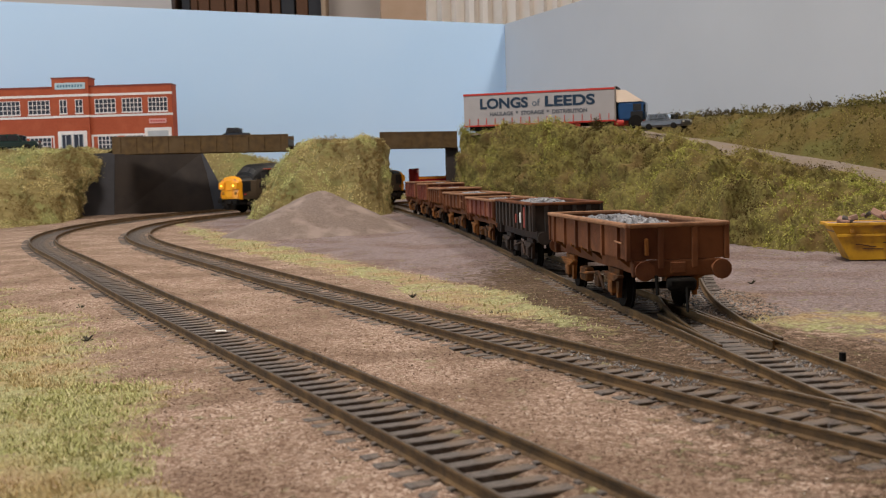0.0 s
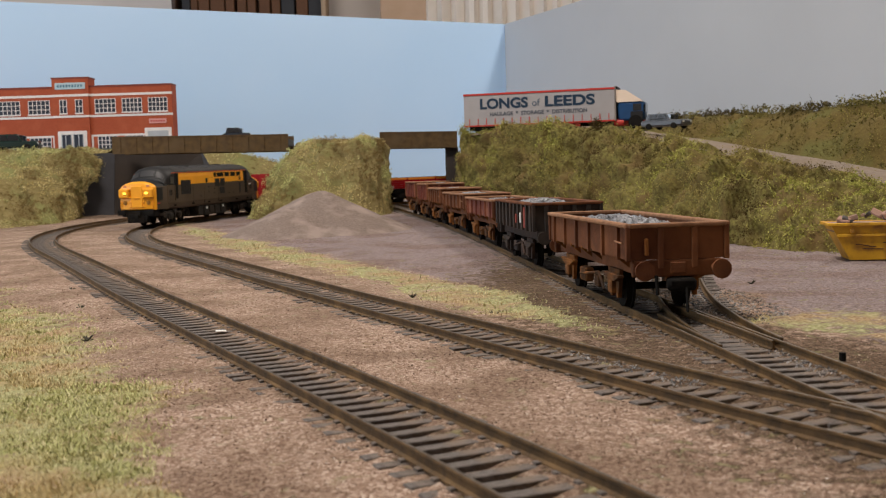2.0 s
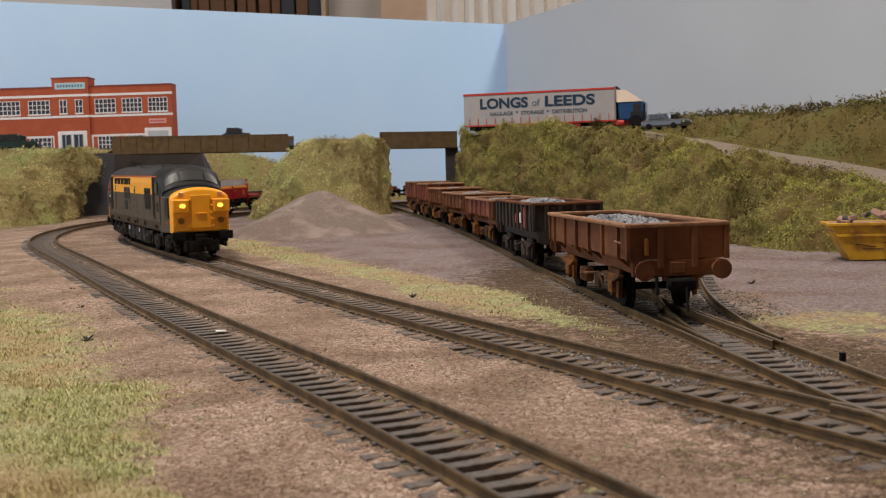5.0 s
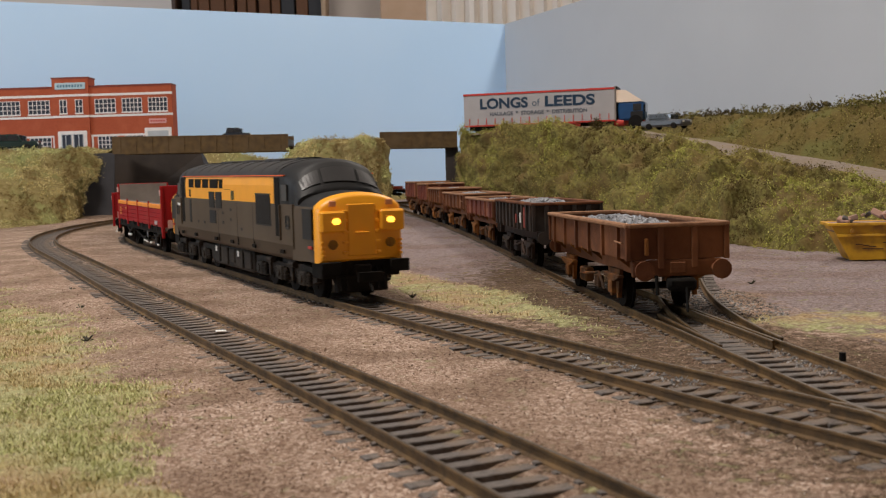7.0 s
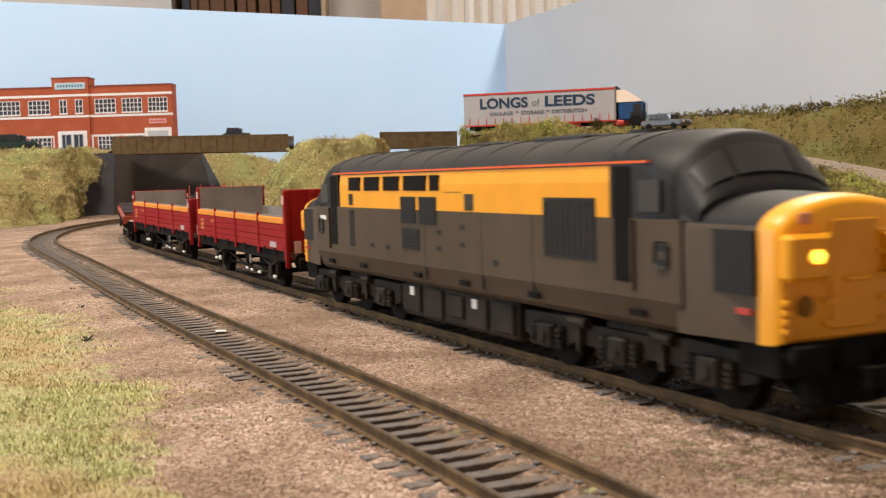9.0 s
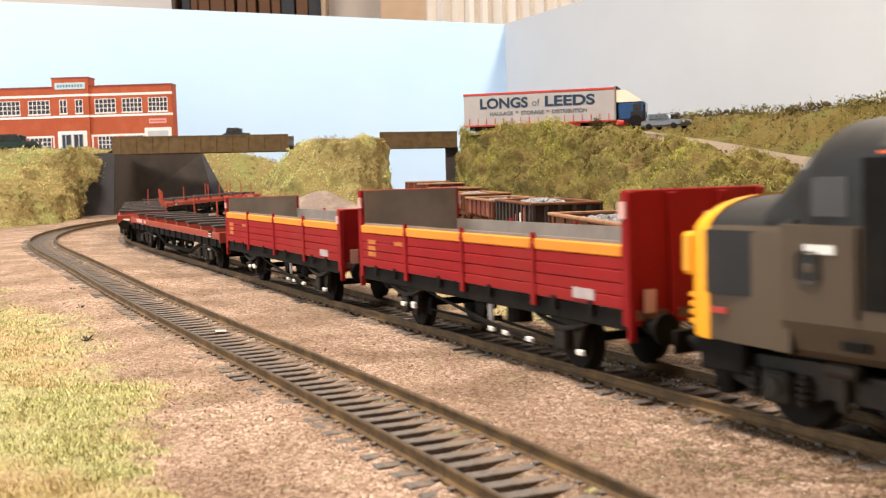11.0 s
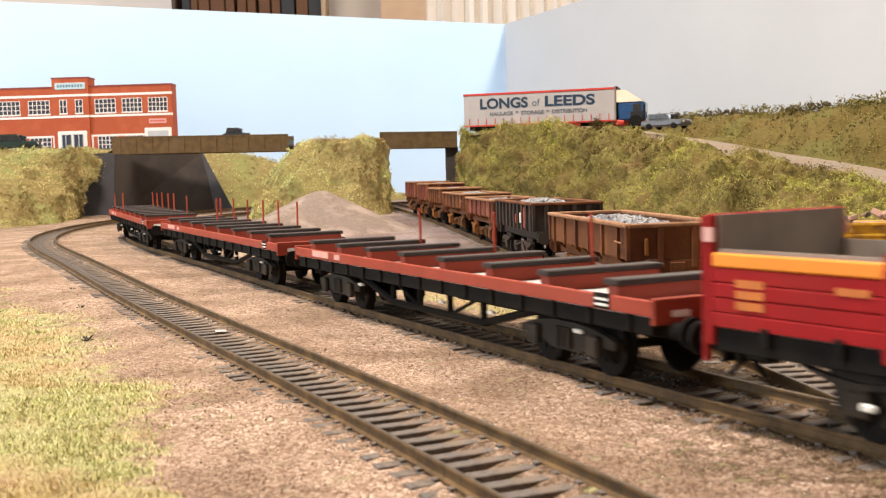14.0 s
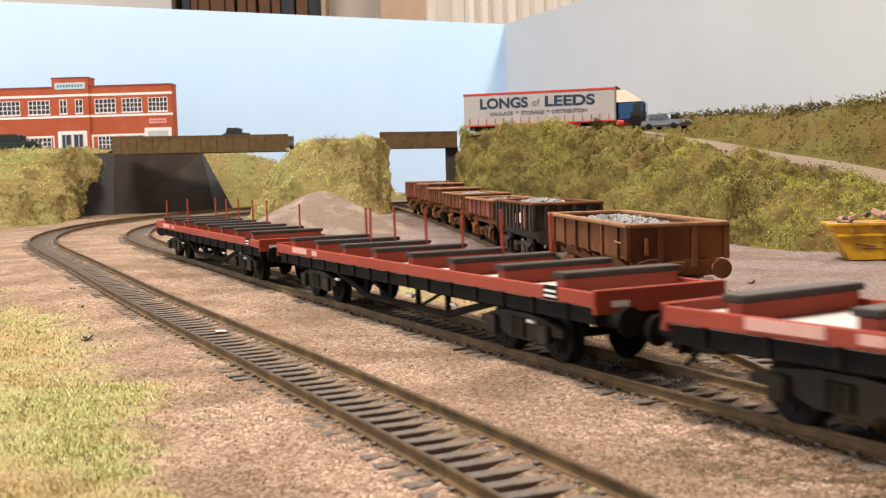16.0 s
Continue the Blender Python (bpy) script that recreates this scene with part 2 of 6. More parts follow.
def dark_brown_amount(x, y):
    """Dark brown on the ballast: grime along the rails, darker under the wagons and round the siding's turnout."""
    e = track_side(x, y)
    along = 0.62 if -8.5 < e < 3.0 else 0.5 * max(0.0, min(1.0, (15.0 - abs(e)) / 6.0))
    patch = max(0.0, 1.0 - math.hypot((x - 45) / 58.0, (y - 410) / 200.0)) if x > 0 else 0.0
    corner = max(0.0, 1.0 - math.hypot((x - 85) / 62.0, (y - 205) / 150.0))
    return min(1.0, along + 1.5 * patch + 1.5 * corner)


def ground():
    ys = [55.0]
    while ys[-1] < 2050:
        ys.append(ys[-1] * 1.011 + 0.5)
    xs = [-1000, -900, -800, -720, -660] + list(np.arange(-620, -240, 9.0)) + list(np.arange(-240, -120, 2.2)) + list(np.arange(-120, 130, 1.5)) + list(np.arange(130, 260, 2.2)) + list(np.arange(260, 420, 9.0)) + [440, 480, 540, 620, 720, 850]
    verts, turf, yard, dark_brown = [], [], [], []
    for y in ys:
        for x in xs:
            x = float(x)
            g = grass_amount(x, y)
            verts.append((x, y, ground_z(x, y) + 0.7 * g * (0.6 + fbm(x, y, 2, 0.08))))
            turf.append(g)
            yard.append(yard_amount(x, y))
            dark_brown.append(dark_brown_amount(x, y))
    n = len(xs)
    faces = [(j * n + i, j * n + i + 1, (j + 1) * n + i + 1, (j + 1) * n + i) for j in range(len(ys) - 1) for i in range(n - 1)]
    ob = from_arrays("ground", verts, faces, ground_material(), True)
    for nm, vals in (("turf", turf), ("yard", yard), ("dark_brown", dark_brown)):
        at = ob.data.attributes.new(nm, "FLOAT", "POINT")
        at.data.foreach_set("value", vals)
    return tagged(ob, "model railway baseboard with brown ballast, dirt and turf", "ground", kind="structure")


ground()

M_RAIL = mat("rusty_rail", (0.105, 0.058, 0.019), (0.060, 0.034, 0.012), 500, 0.65, 0.15, 0.25, 1500, 0.4, (0.15, 0.085, 0.03), 120)
M_RAILTOP = mat("worn_rail_head", (0.075, 0.056, 0.038), (0.05, 0.036, 0.024), 300, 0.5, 0.3, 0.0, None, 0.5)
M_SLEEPER = mat("weathered_sleeper", (0.15, 0.13, 0.118), (0.085, 0.072, 0.064), 700, 0.85, 0.0, 0.5, 2200, 0.3, (0.16, 0.12, 0.09), 150)

HEAD, FOOT, TALL = 0.42, 0.75, 2.5


def rail(line, side, s0, s1, parent, shift=lambda s: 0.0):
    """One rail swept along a centre line; side is +1 left, -1 right looking along it."""
    sec = [(-FOOT, 0), (FOOT, 0), (FOOT, 0.35), (0.22, 0.7), (0.22, 1.75), (HEAD, 1.95), (HEAD, TALL - 0.15), (HEAD - 0.15, TALL), (-HEAD + 0.15, TALL), (-HEAD, TALL - 0.15), (-HEAD, 1.95), (-0.22, 1.75), (-0.22, 0.7), (-FOOT, 0.35)]
    rings, s = [], s0
    while s <= s1 + 0.01:
        x, y, a = line.at(s)
        nx, ny = -math.sin(a), math.cos(a)
        d = side * 8.6 + shift(s)
        rings.append([(x + nx * (d + u), y + ny * (d + u), zg(y) - TALL + w) for u, w in sec])
        s += 6.0
    bm = loft(BM(), rings)
    bm.faces.ensure_lookup_table()
    n = len(sec)
    for k, f in enumerate(bm.faces):
        if k < (len(rings) - 1) * n and k % n in (7,):
            f.material_index = 1
    return part("rail", bm, [M_RAIL, M_RAILTOP], parent)


def sleeper_mesh(name="sleeper", half=14.4):
    bm = BM()
    box(bm, -1.5, 1.5, -half, half, -2.4, 0, 0.15)
    for sd in (8.6, -8.6):
        for k in (-1.25, 1.25):
            box(bm, -0.8, 0.8, sd + k - 0.5, sd + k + 0.5, 0, 0.5, 0.12)
    return mesh_of(name, bm, M_SLEEPER)


SLEEPER = sleeper_mesh()


def track(line, s0, s1, label, pitch):
    root = tagged(new("railway_track"), label, "railway track", "tracks of the layout", "structure")
    rail(line, 1, s0, s1, root)
    rail(line, -1, s0, s1, root)
    rnd = random.Random(int(s1))
    s = s0
    while s < s1:
        x, y, a = line.at(s + rnd.uniform(-0.3, 0.3))
        ob = new("sleeper", SLEEPER)
        ob.matrix_basis = pose(x * MM, y * MM, (zg(y) - TALL + rnd.uniform(-0.15, 0.05)) * MM, rnd.uniform(-0.5, 0.5), 0, math.degrees(a) + rnd.uniform(-1.5, 1.5))
        ob.parent = root
        s += pitch
    return root


PITCH = 6.2
track(LINE_A, -70, 1400, "single running line with rusty rails on dark sleepers", PITCH)
track(LINE_B, -70, 1480, "running line of rusty rails the train uses", PITCH)
track(LINE_C, 20, 1150, "siding with rusty rails under stone wagons", PITCH)
track(LINE_D, 14, 226, "curved siding branching off behind the wagons", PITCH)

# ---- banks ----
M_BANK = mat("bank_turf", (0.10, 0.075, 0.025), (0.19, 0.165, 0.05), 420, 0.95, 0, 1.0, 900, 0.1, (0.15, 0.10, 0.04), 45)
M_STRAWBANK = mat("straw_bank", (0.24, 0.19, 0.085), (0.17, 0.135, 0.05), 300, 0.95, 0, 1.0, 900, 0.1, (0.20, 0.20, 0.075), 30)
M_HEDGE = mat("hedge_bank", (0.095, 0.066, 0.020), (0.125, 0.094, 0.028), 300, 0.95, 0, 1.0, 900, 0.1, (0.11, 0.10, 0.03), 30)
M_ROAD = mat("dusty_track", (0.165, 0.13, 0.10), (0.22, 0.175, 0.14), 300, 0.9, 0, 0.5, 1200, 0.2, (0.20, 0.15, 0.105), 40)


def bank(name, sections, nu, nv, amp, label, m=None, category="embankment"):
    """A turfed bank skinned through cross sections of points, with a lumpy face."""
    sec = []
    for pts in sections:
        p = np.array(pts, float)
        t = np.r_[0, np.cumsum(np.linalg.norm(np.diff(p, axis=0), axis=1))]
        u = np.linspace(0, t[-1], nv)
        sec.append(np.array([np.interp(u, t, p[:, k]) for k in range(3)]).T)
    sec = np.array(sec)
    t = np.linspace(0, len(sec) - 1, nu)
    i = np.minimum(t.astype(int), len(sec) - 2)
    w = (t - i)[:, None, None]
    w = w * w * (3 - 2 * w) * 0.5 + w * 0.5
    g = sec[i] * (1 - w) + sec[i + 1] * w
    verts = []
    for a in range(nu):
        for b in range(nv):
            x, y, z = g[a, b]
            k = min(1.0, b / 3.0)
            n1 = fbm(x, y, z, 0.035) * amp + fbm(x, y, z, 0.13, 3) * amp * 0.45
            verts.append((x - 0.5 * n1 * k, y - 0.6 * n1 * k, z + 0.6 * n1 * k))
    faces = [(a * nv + b, a * nv + b + 1, (a + 1) * nv + b + 1, (a + 1) * nv + b) for a in range(nu - 1) for b in range(nv - 1)]
    ob = from_arrays(name, verts, faces, m or M_BANK, True)
    return tagged(ob, label, category, kind="structure"), verts


BANKS = {}
RB_BASE = [(24, 1180), (13, 960), (45, 912), (84, 862), (110, 815), (137, 706.8), (150, 630.8), (163, 585.2), (178, 543.4), (212, 509.2), (260, 486.4), (330, 425.6)]
RB_TOP = [(32, 1180, 82), (20.7, 968, 79.5), (55.5, 935, 81), (90.7, 903, 80.5), (123.5, 872, 78), (152, 843.6, 70), (169, 782.8, 62), (193, 722, 51), (213, 668.8, 41), (231, 623.2, 34), (244, 592.8, 30), (255, 486.4, 21)]
RB_BACK = [(50, 1260, 88), (48, 1090, 86), (85, 1060, 86), (124, 1025, 86), (152, 985, 82), (173, 957.6, 77), (190, 881.6, 69), (216, 805.6, 59), (237, 744.8, 50), (256, 691.6, 43), (266, 646, 37), (279, 532, 26)]
RB_HEDGE = [(70, 1330, 88), (75, 1250, 87), (115, 1200, 88), (150, 1140, 88), (176, 1095, 87), (192, 1064, 86), (213, 980.4, 86), (240, 896.8, 84), (264, 828.4, 82), (284, 767.6, 81), (297, 722, 80), (319, 608, 77)]
sects = []
for bs, tp in zip(RB_BASE, RB_TOP):
    z0 = zg(bs[1]) - 6
    mid = ((bs[0] * 0.55 + tp[0] * 0.45), (bs[1] * 0.55 + tp[1] * 0.45), z0 + 6 + (tp[2] - z0) * 0.55)
    sects.append([(bs[0], bs[1], z0), mid, tp, (tp[0] + 6, tp[1] + 8, tp[2] - 1.5)])
BANKS["right"] = bank("grass_bank", sects, 300, 44, 12.0, "steep green and ochre turf bank beside the siding")[1]
sects = []
for tp, bk in zip(RB_TOP, RB_BACK):
    sects.append([(tp[0] + 2, tp[1] + 2, tp[2] - 3), (tp[0] + 5, tp[1] + 7, tp[2] - 1.2), bk, (bk[0] + 10, bk[1] + 8, bk[2] - 3)])
bank("dirt_road", sects, 150, 12, 0.8, "pale dusty road ramp along the bank top", M_ROAD, "road")
sects = []
for bk, hd in zip(RB_BACK, RB_HEDGE):
    sects.append([(bk[0], bk[1], bk[2] - 4), (bk[0] + 5, bk[1] + 6, bk[2] + 1), (hd[0] * 0.6 + bk[0] * 0.4, hd[1] * 0.6 + bk[1] * 0.4, hd[2] * 0.75 + bk[2] * 0.25), hd, (hd[0] + 60, hd[1] + 70, hd[2] - 2), (hd[0] + 90, hd[1] + 120, hd[2] - 50)])
BANKS["hedge"] = bank("grass_bank", sects, 170, 26, 6.5, "higher brown and green turf bank behind the road", M_HEDGE)[1]

sects = [[(-640, 950, 4), (-640, 1102, 60), (-640, 1246.4, 83), (-640, 1390.8, 84)],
         [(-480, 980.4, 5), (-490, 1094.4, 55), (-500, 1231.2, 84), (-500, 1390.8, 84)],
         [(-400, 1018.4, 6), (-420, 1102, 42), (-440, 1231.2, 83), (-440, 1390.8, 84)],
         [(-378, 1086.8, 7), (-394, 1147.6, 40), (-405, 1238.8, 83), (-405, 1390.8, 84)],
         [(-390, 1185.6, 5), (-390, 1216, 46), (-378, 1261.6, 82), (-376, 1390.8, 84)]]
BANKS["left"] = bank("grass_bank", sects, 110, 36, 12.0, "pale green turf bank rising to the factory road", M_STRAWBANK)[1]
# the middle bank between the two bridges
sects = [[(-185, 1079.2, 6), (-176, 1094.4, 22), (-166, 1140, 50), (-160, 1185.6, 62)],
         [(-182, 1041.2, 4), (-168, 1067.8, 30), (-148, 1117.2, 74), (-146, 1185.6, 80)],
         [(-158, 1014.6, 3), (-145, 1052.6, 36), (-132, 1102, 76), (-130, 1193.2, 82)],
         [(-118, 1014.6, 3), (-110, 1056.4, 42), (-100, 1102, 78), (-100, 1200.8, 84)],
         [(-80, 1022.2, 4), (-78, 1060.2, 44), (-76, 1102, 77), (-76, 1216, 84)],
         [(-59, 1048.8, 5), (-61, 1071.6, 46), (-63, 1103.5, 75), (-66, 1231.2, 80)],
         [(-54, 1064, 5), (-54, 1086.8, 40), (-58, 1124.8, 76), (-60, 1246.4, 80)],
         [(-52, 1086.8, 0), (-53, 1140, 0), (-56, 1185.6, 0), (-58, 1246.4, 0)]]
BANKS["mid"] = bank("grass_bank", sects, 90, 34, 9.0, "straw and green turf mound between two road bridges", M_STRAWBANK)[1]
sects = [[(-330, 1322.4, 6), (-320, 1345.2, 50), (-310, 1390.8, 80), (-300, 1459.2, 80)],
         [(-250, 1322.4, 6), (-250, 1345.2, 45), (-250, 1383.2, 76), (-250, 1459.2, 76)],
         [(-200, 1337.6, 6), (-200, 1360.4, 40), (-200, 1398.4, 62), (-200, 1459.2, 60)],
         [(-120, 1368, 6), (-120, 1390.8, 30), (-120, 1428.8, 48), (-120, 1489.6, 45)],
         [(-40, 1444, 4), (-40, 1466.8, 10), (-40, 1489.6, 12), (-40, 1520, 12)]]
BANKS["far"] = bank("grass_bank", sects, 60, 20, 5.0, "scrubby turf slope behind the road bridge", M_STRAWBANK)[1]

# ---- turf flock, grass blades and grit ----
def flake_material(name, stops, patch_stops, patch_scale, rough=0.9, moss=None):
    """Each flake takes its own tint; broad patches shift the mix."""
    m = bpy.data.materials.new(name)
    m.use_nodes = True
    nt = m.node_tree
    b = nt.nodes["Principled BSDF"]
    b.inputs["Roughness"].default_value = rough
    b.inputs["Specular IOR Level"].default_value = 0.15
    geo = nt.nodes.new("ShaderNodeNewGeometry")
    cols = []
    for st in (stops, patch_stops):
        r = nt.nodes.new("ShaderNodeValToRGB")
        e = r.color_ramp.elements
        while len(e) < len(st):
            e.new(0.5)
        for k, (p, c) in zip(e, st):
            k.position, k.color = p, (*c, 1)
        nt.links.new(geo.outputs["Random Per Island"], r.inputs["Fac"])
        cols.append(r.outputs["Color"])
    tc = nt.nodes.new("ShaderNodeTexCoord")
    n = nt.nodes.new("ShaderNodeTexNoise")
    n.inputs["Scale"].default_value, n.inputs["Detail"].default_value = patch_scale, 4.0
    nt.links.new(tc.outputs["Object"], n.inputs["Vector"])
    rr = nt.nodes.new("ShaderNodeValToRGB")
    rr.color_ramp.elements[0].position, rr.color_ramp.elements[1].position = 0.45, 0.55
    nt.links.new(n.outputs["Fac"], rr.inputs["Fac"])
    mx = nt.nodes.new("ShaderNodeMix")
    mx.data_type = "RGBA"
    nt.links.new(rr.outputs["Color"], mx.inputs[0])
    nt.links.new(cols[0], mx.inputs[6])
    nt.links.new(cols[1], mx.inputs[7])
    col = mx.outputs[2]
    if moss:
        n2 = nt.nodes.new("ShaderNodeTexNoise")
        n2.inputs["Scale"].default_value, n2.inputs["Detail"].default_value = moss[1], 5.0
        nt.links.new(tc.outputs["Object"], n2.inputs["Vector"])
        r2 = nt.nodes.new("ShaderNodeValToRGB")
        r2.color_ramp.elements[0].position, r2.color_ramp.elements[1].position = 0.53, 0.58
        nt.links.new(n2.outputs["Fac"], r2.inputs["Fac"])
        m2 = nt.nodes.new("ShaderNodeMix")
        m2.data_type = "RGBA"
        nt.links.new(r2.outputs["Color"], m2.inputs[0])
        nt.links.new(col, m2.inputs[6])
        m2.inputs[7].default_value = (*moss[0], 1)
        col = m2.outputs[2]
    nt.links.new(col, b.inputs["Base Color"])
    return m


M_FLOCK = flake_material("turf_flock",
                         [(0.0, (0.13, 0.095, 0.026)), (0.5, (0.235, 0.185, 0.052)), (1.0, (0.37, 0.30, 0.10))],
                         [(0.0, (0.165, 0.165, 0.027)), (0.5, (0.335, 0.33, 0.063)), (1.0, (0.53, 0.505, 0.155))], 26.0, 0.95, ((0.062, 0.040, 0.012), 21.0))
M_STRAW = flake_material("straw_flock",
                         [(0.0, (0.30, 0.22, 0.085)), (0.5, (0.54, 0.44, 0.19)), (1.0, (0.70, 0.61, 0.32))],
                         [(0.0, (0.29, 0.285, 0.095)), (0.5, (0.48, 0.475, 0.185)), (1.0, (0.66, 0.645, 0.33))], 16.0, 0.95, ((0.21, 0.145, 0.055), 20.0))
M_SCRUB = flake_material("brown_scrub",
                         [(0.0, (0.028, 0.020, 0.008)), (0.5, (0.075, 0.054, 0.017)), (1.0, (0.14, 0.105, 0.035))],
                         [(0.0, (0.04, 0.038, 0.010)), (0.5, (0.175, 0.145, 0.036)), (1.0, (0.29, 0.25, 0.08))], 16.0)
M_BLADES = flake_material("static_grass",
                          [(0.0, (0.24, 0.225, 0.09)), (0.4, (0.41, 0.42, 0.17)), (0.8, (0.57, 0.57, 0.27)), (1.0, (0.72, 0.66, 0.42))],
                          [(0.0, (0.28, 0.18, 0.075)), (0.5, (0.52, 0.42, 0.21)), (1.0, (0.66, 0.56, 0.33))], 24.0)
M_GRIT = flake_material("ballast_grit",
                        [(0.0, (0.09, 0.0558, 0.0396)), (0.3, (0.216, 0.14, 0.099)), (0.85, (0.342, 0.239, 0.176)), (0.96, (0.45, 0.351, 0.279)), (1.0, (0.72, 0.684, 0.63))],
                        [(0.0, (0.063, 0.0387, 0.027)), (0.4, (0.153, 0.0945, 0.063)), (0.9, (0.27, 0.18, 0.126)), (1.0, (0.495, 0.405, 0.324))], 25.0)
M_GREYGRIT = flake_material("grey_chippings",
                            [(0.0, (0.07, 0.068, 0.066)), (0.6, (0.22, 0.215, 0.21)), (1.0, (0.48, 0.46, 0.44))],
                            [(0.0, (0.06, 0.05, 0.045)), (0.6, (0.19, 0.16, 0.14)), (1.0, (0.36, 0.31, 0.27))], 40.0)


def scatter(name, tris, material, label, category):
    """Loose triangles, each an island of its own, as one mesh."""
    n = len(tris)
    v = np.asarray(tris, dtype=np.float64).reshape(-1, 3) * MM
    me = bpy.data.meshes.new(name)
    me.vertices.add(n * 3)
    me.vertices.foreach_set("co", v.ravel())
    me.loops.add(n * 3)
    me.loops.foreach_set("vertex_index", np.arange(n * 3, dtype=np.int32))
    me.polygons.add(n)
    me.polygons.foreach_set("loop_start", np.arange(0, n * 3, 3, dtype=np.int32))
    me.materials.append(material)
    me.update()
    me.validate()
    return tagged(new(name, me), label, category, kind="stuff")


RNG = np.random.RandomState(11)


def flock(verts, per_clump, count, size, spread, keep=None):
    """Flakes in clumps round points picked on a bank's face."""
    v = np.array(verts)
    if keep is not None:
        v = v[[bool(keep(*p)) for p in v]]
    pick = v[RNG.randint(0, len(v), count)] + RNG.normal(0, 1.6, (count, 3))
    lump = np.array([noise.noise((p[0] * 0.05, p[1] * 0.05, p[2] * 0.05)) for p in pick])
    rad = spread * (0.7 + 0.9 * np.clip(lump, -0.5, 1))
    c = np.repeat(pick, per_clump, 0)
    r = np.repeat(rad, per_clump)[:, None]
    c = c + RNG.normal(0, 0.5, c.shape) * r
    n = len(c)
    a = RNG.normal(0, 1, (n, 3))
    b = RNG.normal(0, 1, (n, 3))
    a /= np.linalg.norm(a, axis=1)[:, None]
    b /= np.linalg.norm(b, axis=1)[:, None]
    s = size * RNG.uniform(0.5, 1.3, (n, 1))
    return np.stack([c + a * s, c + b * s, c - (a + b) * s * 0.6], 1)


scatter("bank_flock", np.concatenate([
    flock(BANKS["right"], 12, 13000, 0.55, 2.8),
    flock([(x, y, z + 1.5) for x, y, z in RB_TOP[1:6] for _ in range(6)], 10, 260, 0.8, 4.5)]), M_FLOCK, "olive and green flock turf on the siding bank", "turf")
scatter("straw_flock", np.concatenate([
    flock(BANKS["far"], 8, 1500, 1.0, 3.0),
    flock(BANKS["left"], 12, 7000, 0.8, 3.4, lambda x, y, z: y < 1260),
    flock(BANKS["mid"], 12, 6000, 0.75, 2.9, lambda x, y, z: y < 1150)]), M_STRAW, "straw and pale green flock turf on the bridge banks", "turf")
scatter("scrub", np.concatenate([
    flock(BANKS["hedge"], 12, 8000, 0.7, 3.2, lambda x, y, z: z > 20),
    flock([(x, y + 4, z + 2.5) for x, y, z in [(RB_HEDGE[k][0] + (RB_HEDGE[k + 1][0] - RB_HEDGE[k][0]) * u, RB_HEDGE[k][1] + (RB_HEDGE[k + 1][1] - RB_HEDGE[k][1]) * u, RB_HEDGE[k][2] + (RB_HEDGE[k + 1][2] - RB_HEDGE[k][2]) * u) for k in range(5, 11) for u in np.linspace(0, 1, 12)]], 12, 460, 1.1, 4.0),
    flock(BANKS["right"], 8, 420, 0.7, 1.6)]), M_SCRUB, "brown and dark green scrub along the hedge bank", "scrub")


def blades():
    out = []
    rnd = random.Random(21)
    tries = 0
    while len(out) < 80000 and tries < 500000:
        tries += 1
        y = 90 + 800 * rnd.random() ** 1.9
        x = rnd.uniform(-0.46 * y - 10, 0.30 * y) if rnd.random() < 0.55 else rnd.uniform(-0.46 * y - 10, -0.12 * y)
        g = grass_amount(x, y)
        if rnd.random() > g * 0.95 or track_gap(x, y) < 13:
            continue
        if g < 0.9 and rnd.random() < 0.4:
            continue
        z = ground_z(x, y) + 0.2
        h = rnd.uniform(0.35, 1.15) * (0.7 + 0.5 * g)
        a, lean = rnd.uniform(0, 6.28), rnd.uniform(0.3, 1.5)
        wd = rnd.uniform(0.06, 0.14) + 0.00024 * y
        ca, sa = math.cos(a), math.sin(a)
        out.append(((x - sa * wd, y + ca * wd, z), (x + sa * wd, y - ca * wd, z), (x + ca * h * lean, y + sa * h * lean, z + h)))
    return np.array(out)


scatter("grass_blades", blades(), M_BLADES, "short static grass in the turf patches", "grass")


def grit(count, test, size, y0, y1, power, xr):
    """Crumbs of stone: little three-sided pyramids."""
    out = []
    rnd = random.Random(count)
    while len(out) < count * 3:
        y = y0 + (y1 - y0) * rnd.random() ** power
        x = rnd.uniform(xr[0] * y - 8, xr[1] * y + 8)
        if not test(x, y):
            continue
        z = ground_z(x, y)
        r = size * rnd.uniform(0.5, 1.4) * (0.8 + y / 900.0)
        a = rnd.uniform(0, 6.28)
        base = [(x + r * math.cos(a + k * 2.094), y + r * math.sin(a + k * 2.094), z - 0.1 * r) for k in range(3)]
        top = (x + rnd.uniform(-0.3, 0.3) * r, y + rnd.uniform(-0.3, 0.3) * r, z + r * rnd.uniform(0.5, 1.0))
        for k in range(3):
            out.append((base[k], base[(k + 1) % 3], top))
    return np.array(out)


scatter("ballast_grit", grit(34000, lambda x, y: grass_amount(x, y) < 0.55 and yard_amount(x, y) < 0.6, 0.23, 85, 560, 1.7, (-0.46, 0.46)), M_GRIT, "loose brown ballast grit with pale specks", "grit")
scatter("grey_chippings", grit(5000, lambda x, y: 225 < y < 470 and (math.hypot((x - 92) / 14, (y - 370) / 60) < 1.1 or track_gap(x, y) < 9 and x > 30), 0.42, 225, 470, 1.0, (0.1, 0.42)), M_GREYGRIT, "grey stone chippings spilled along the siding", "chippings")

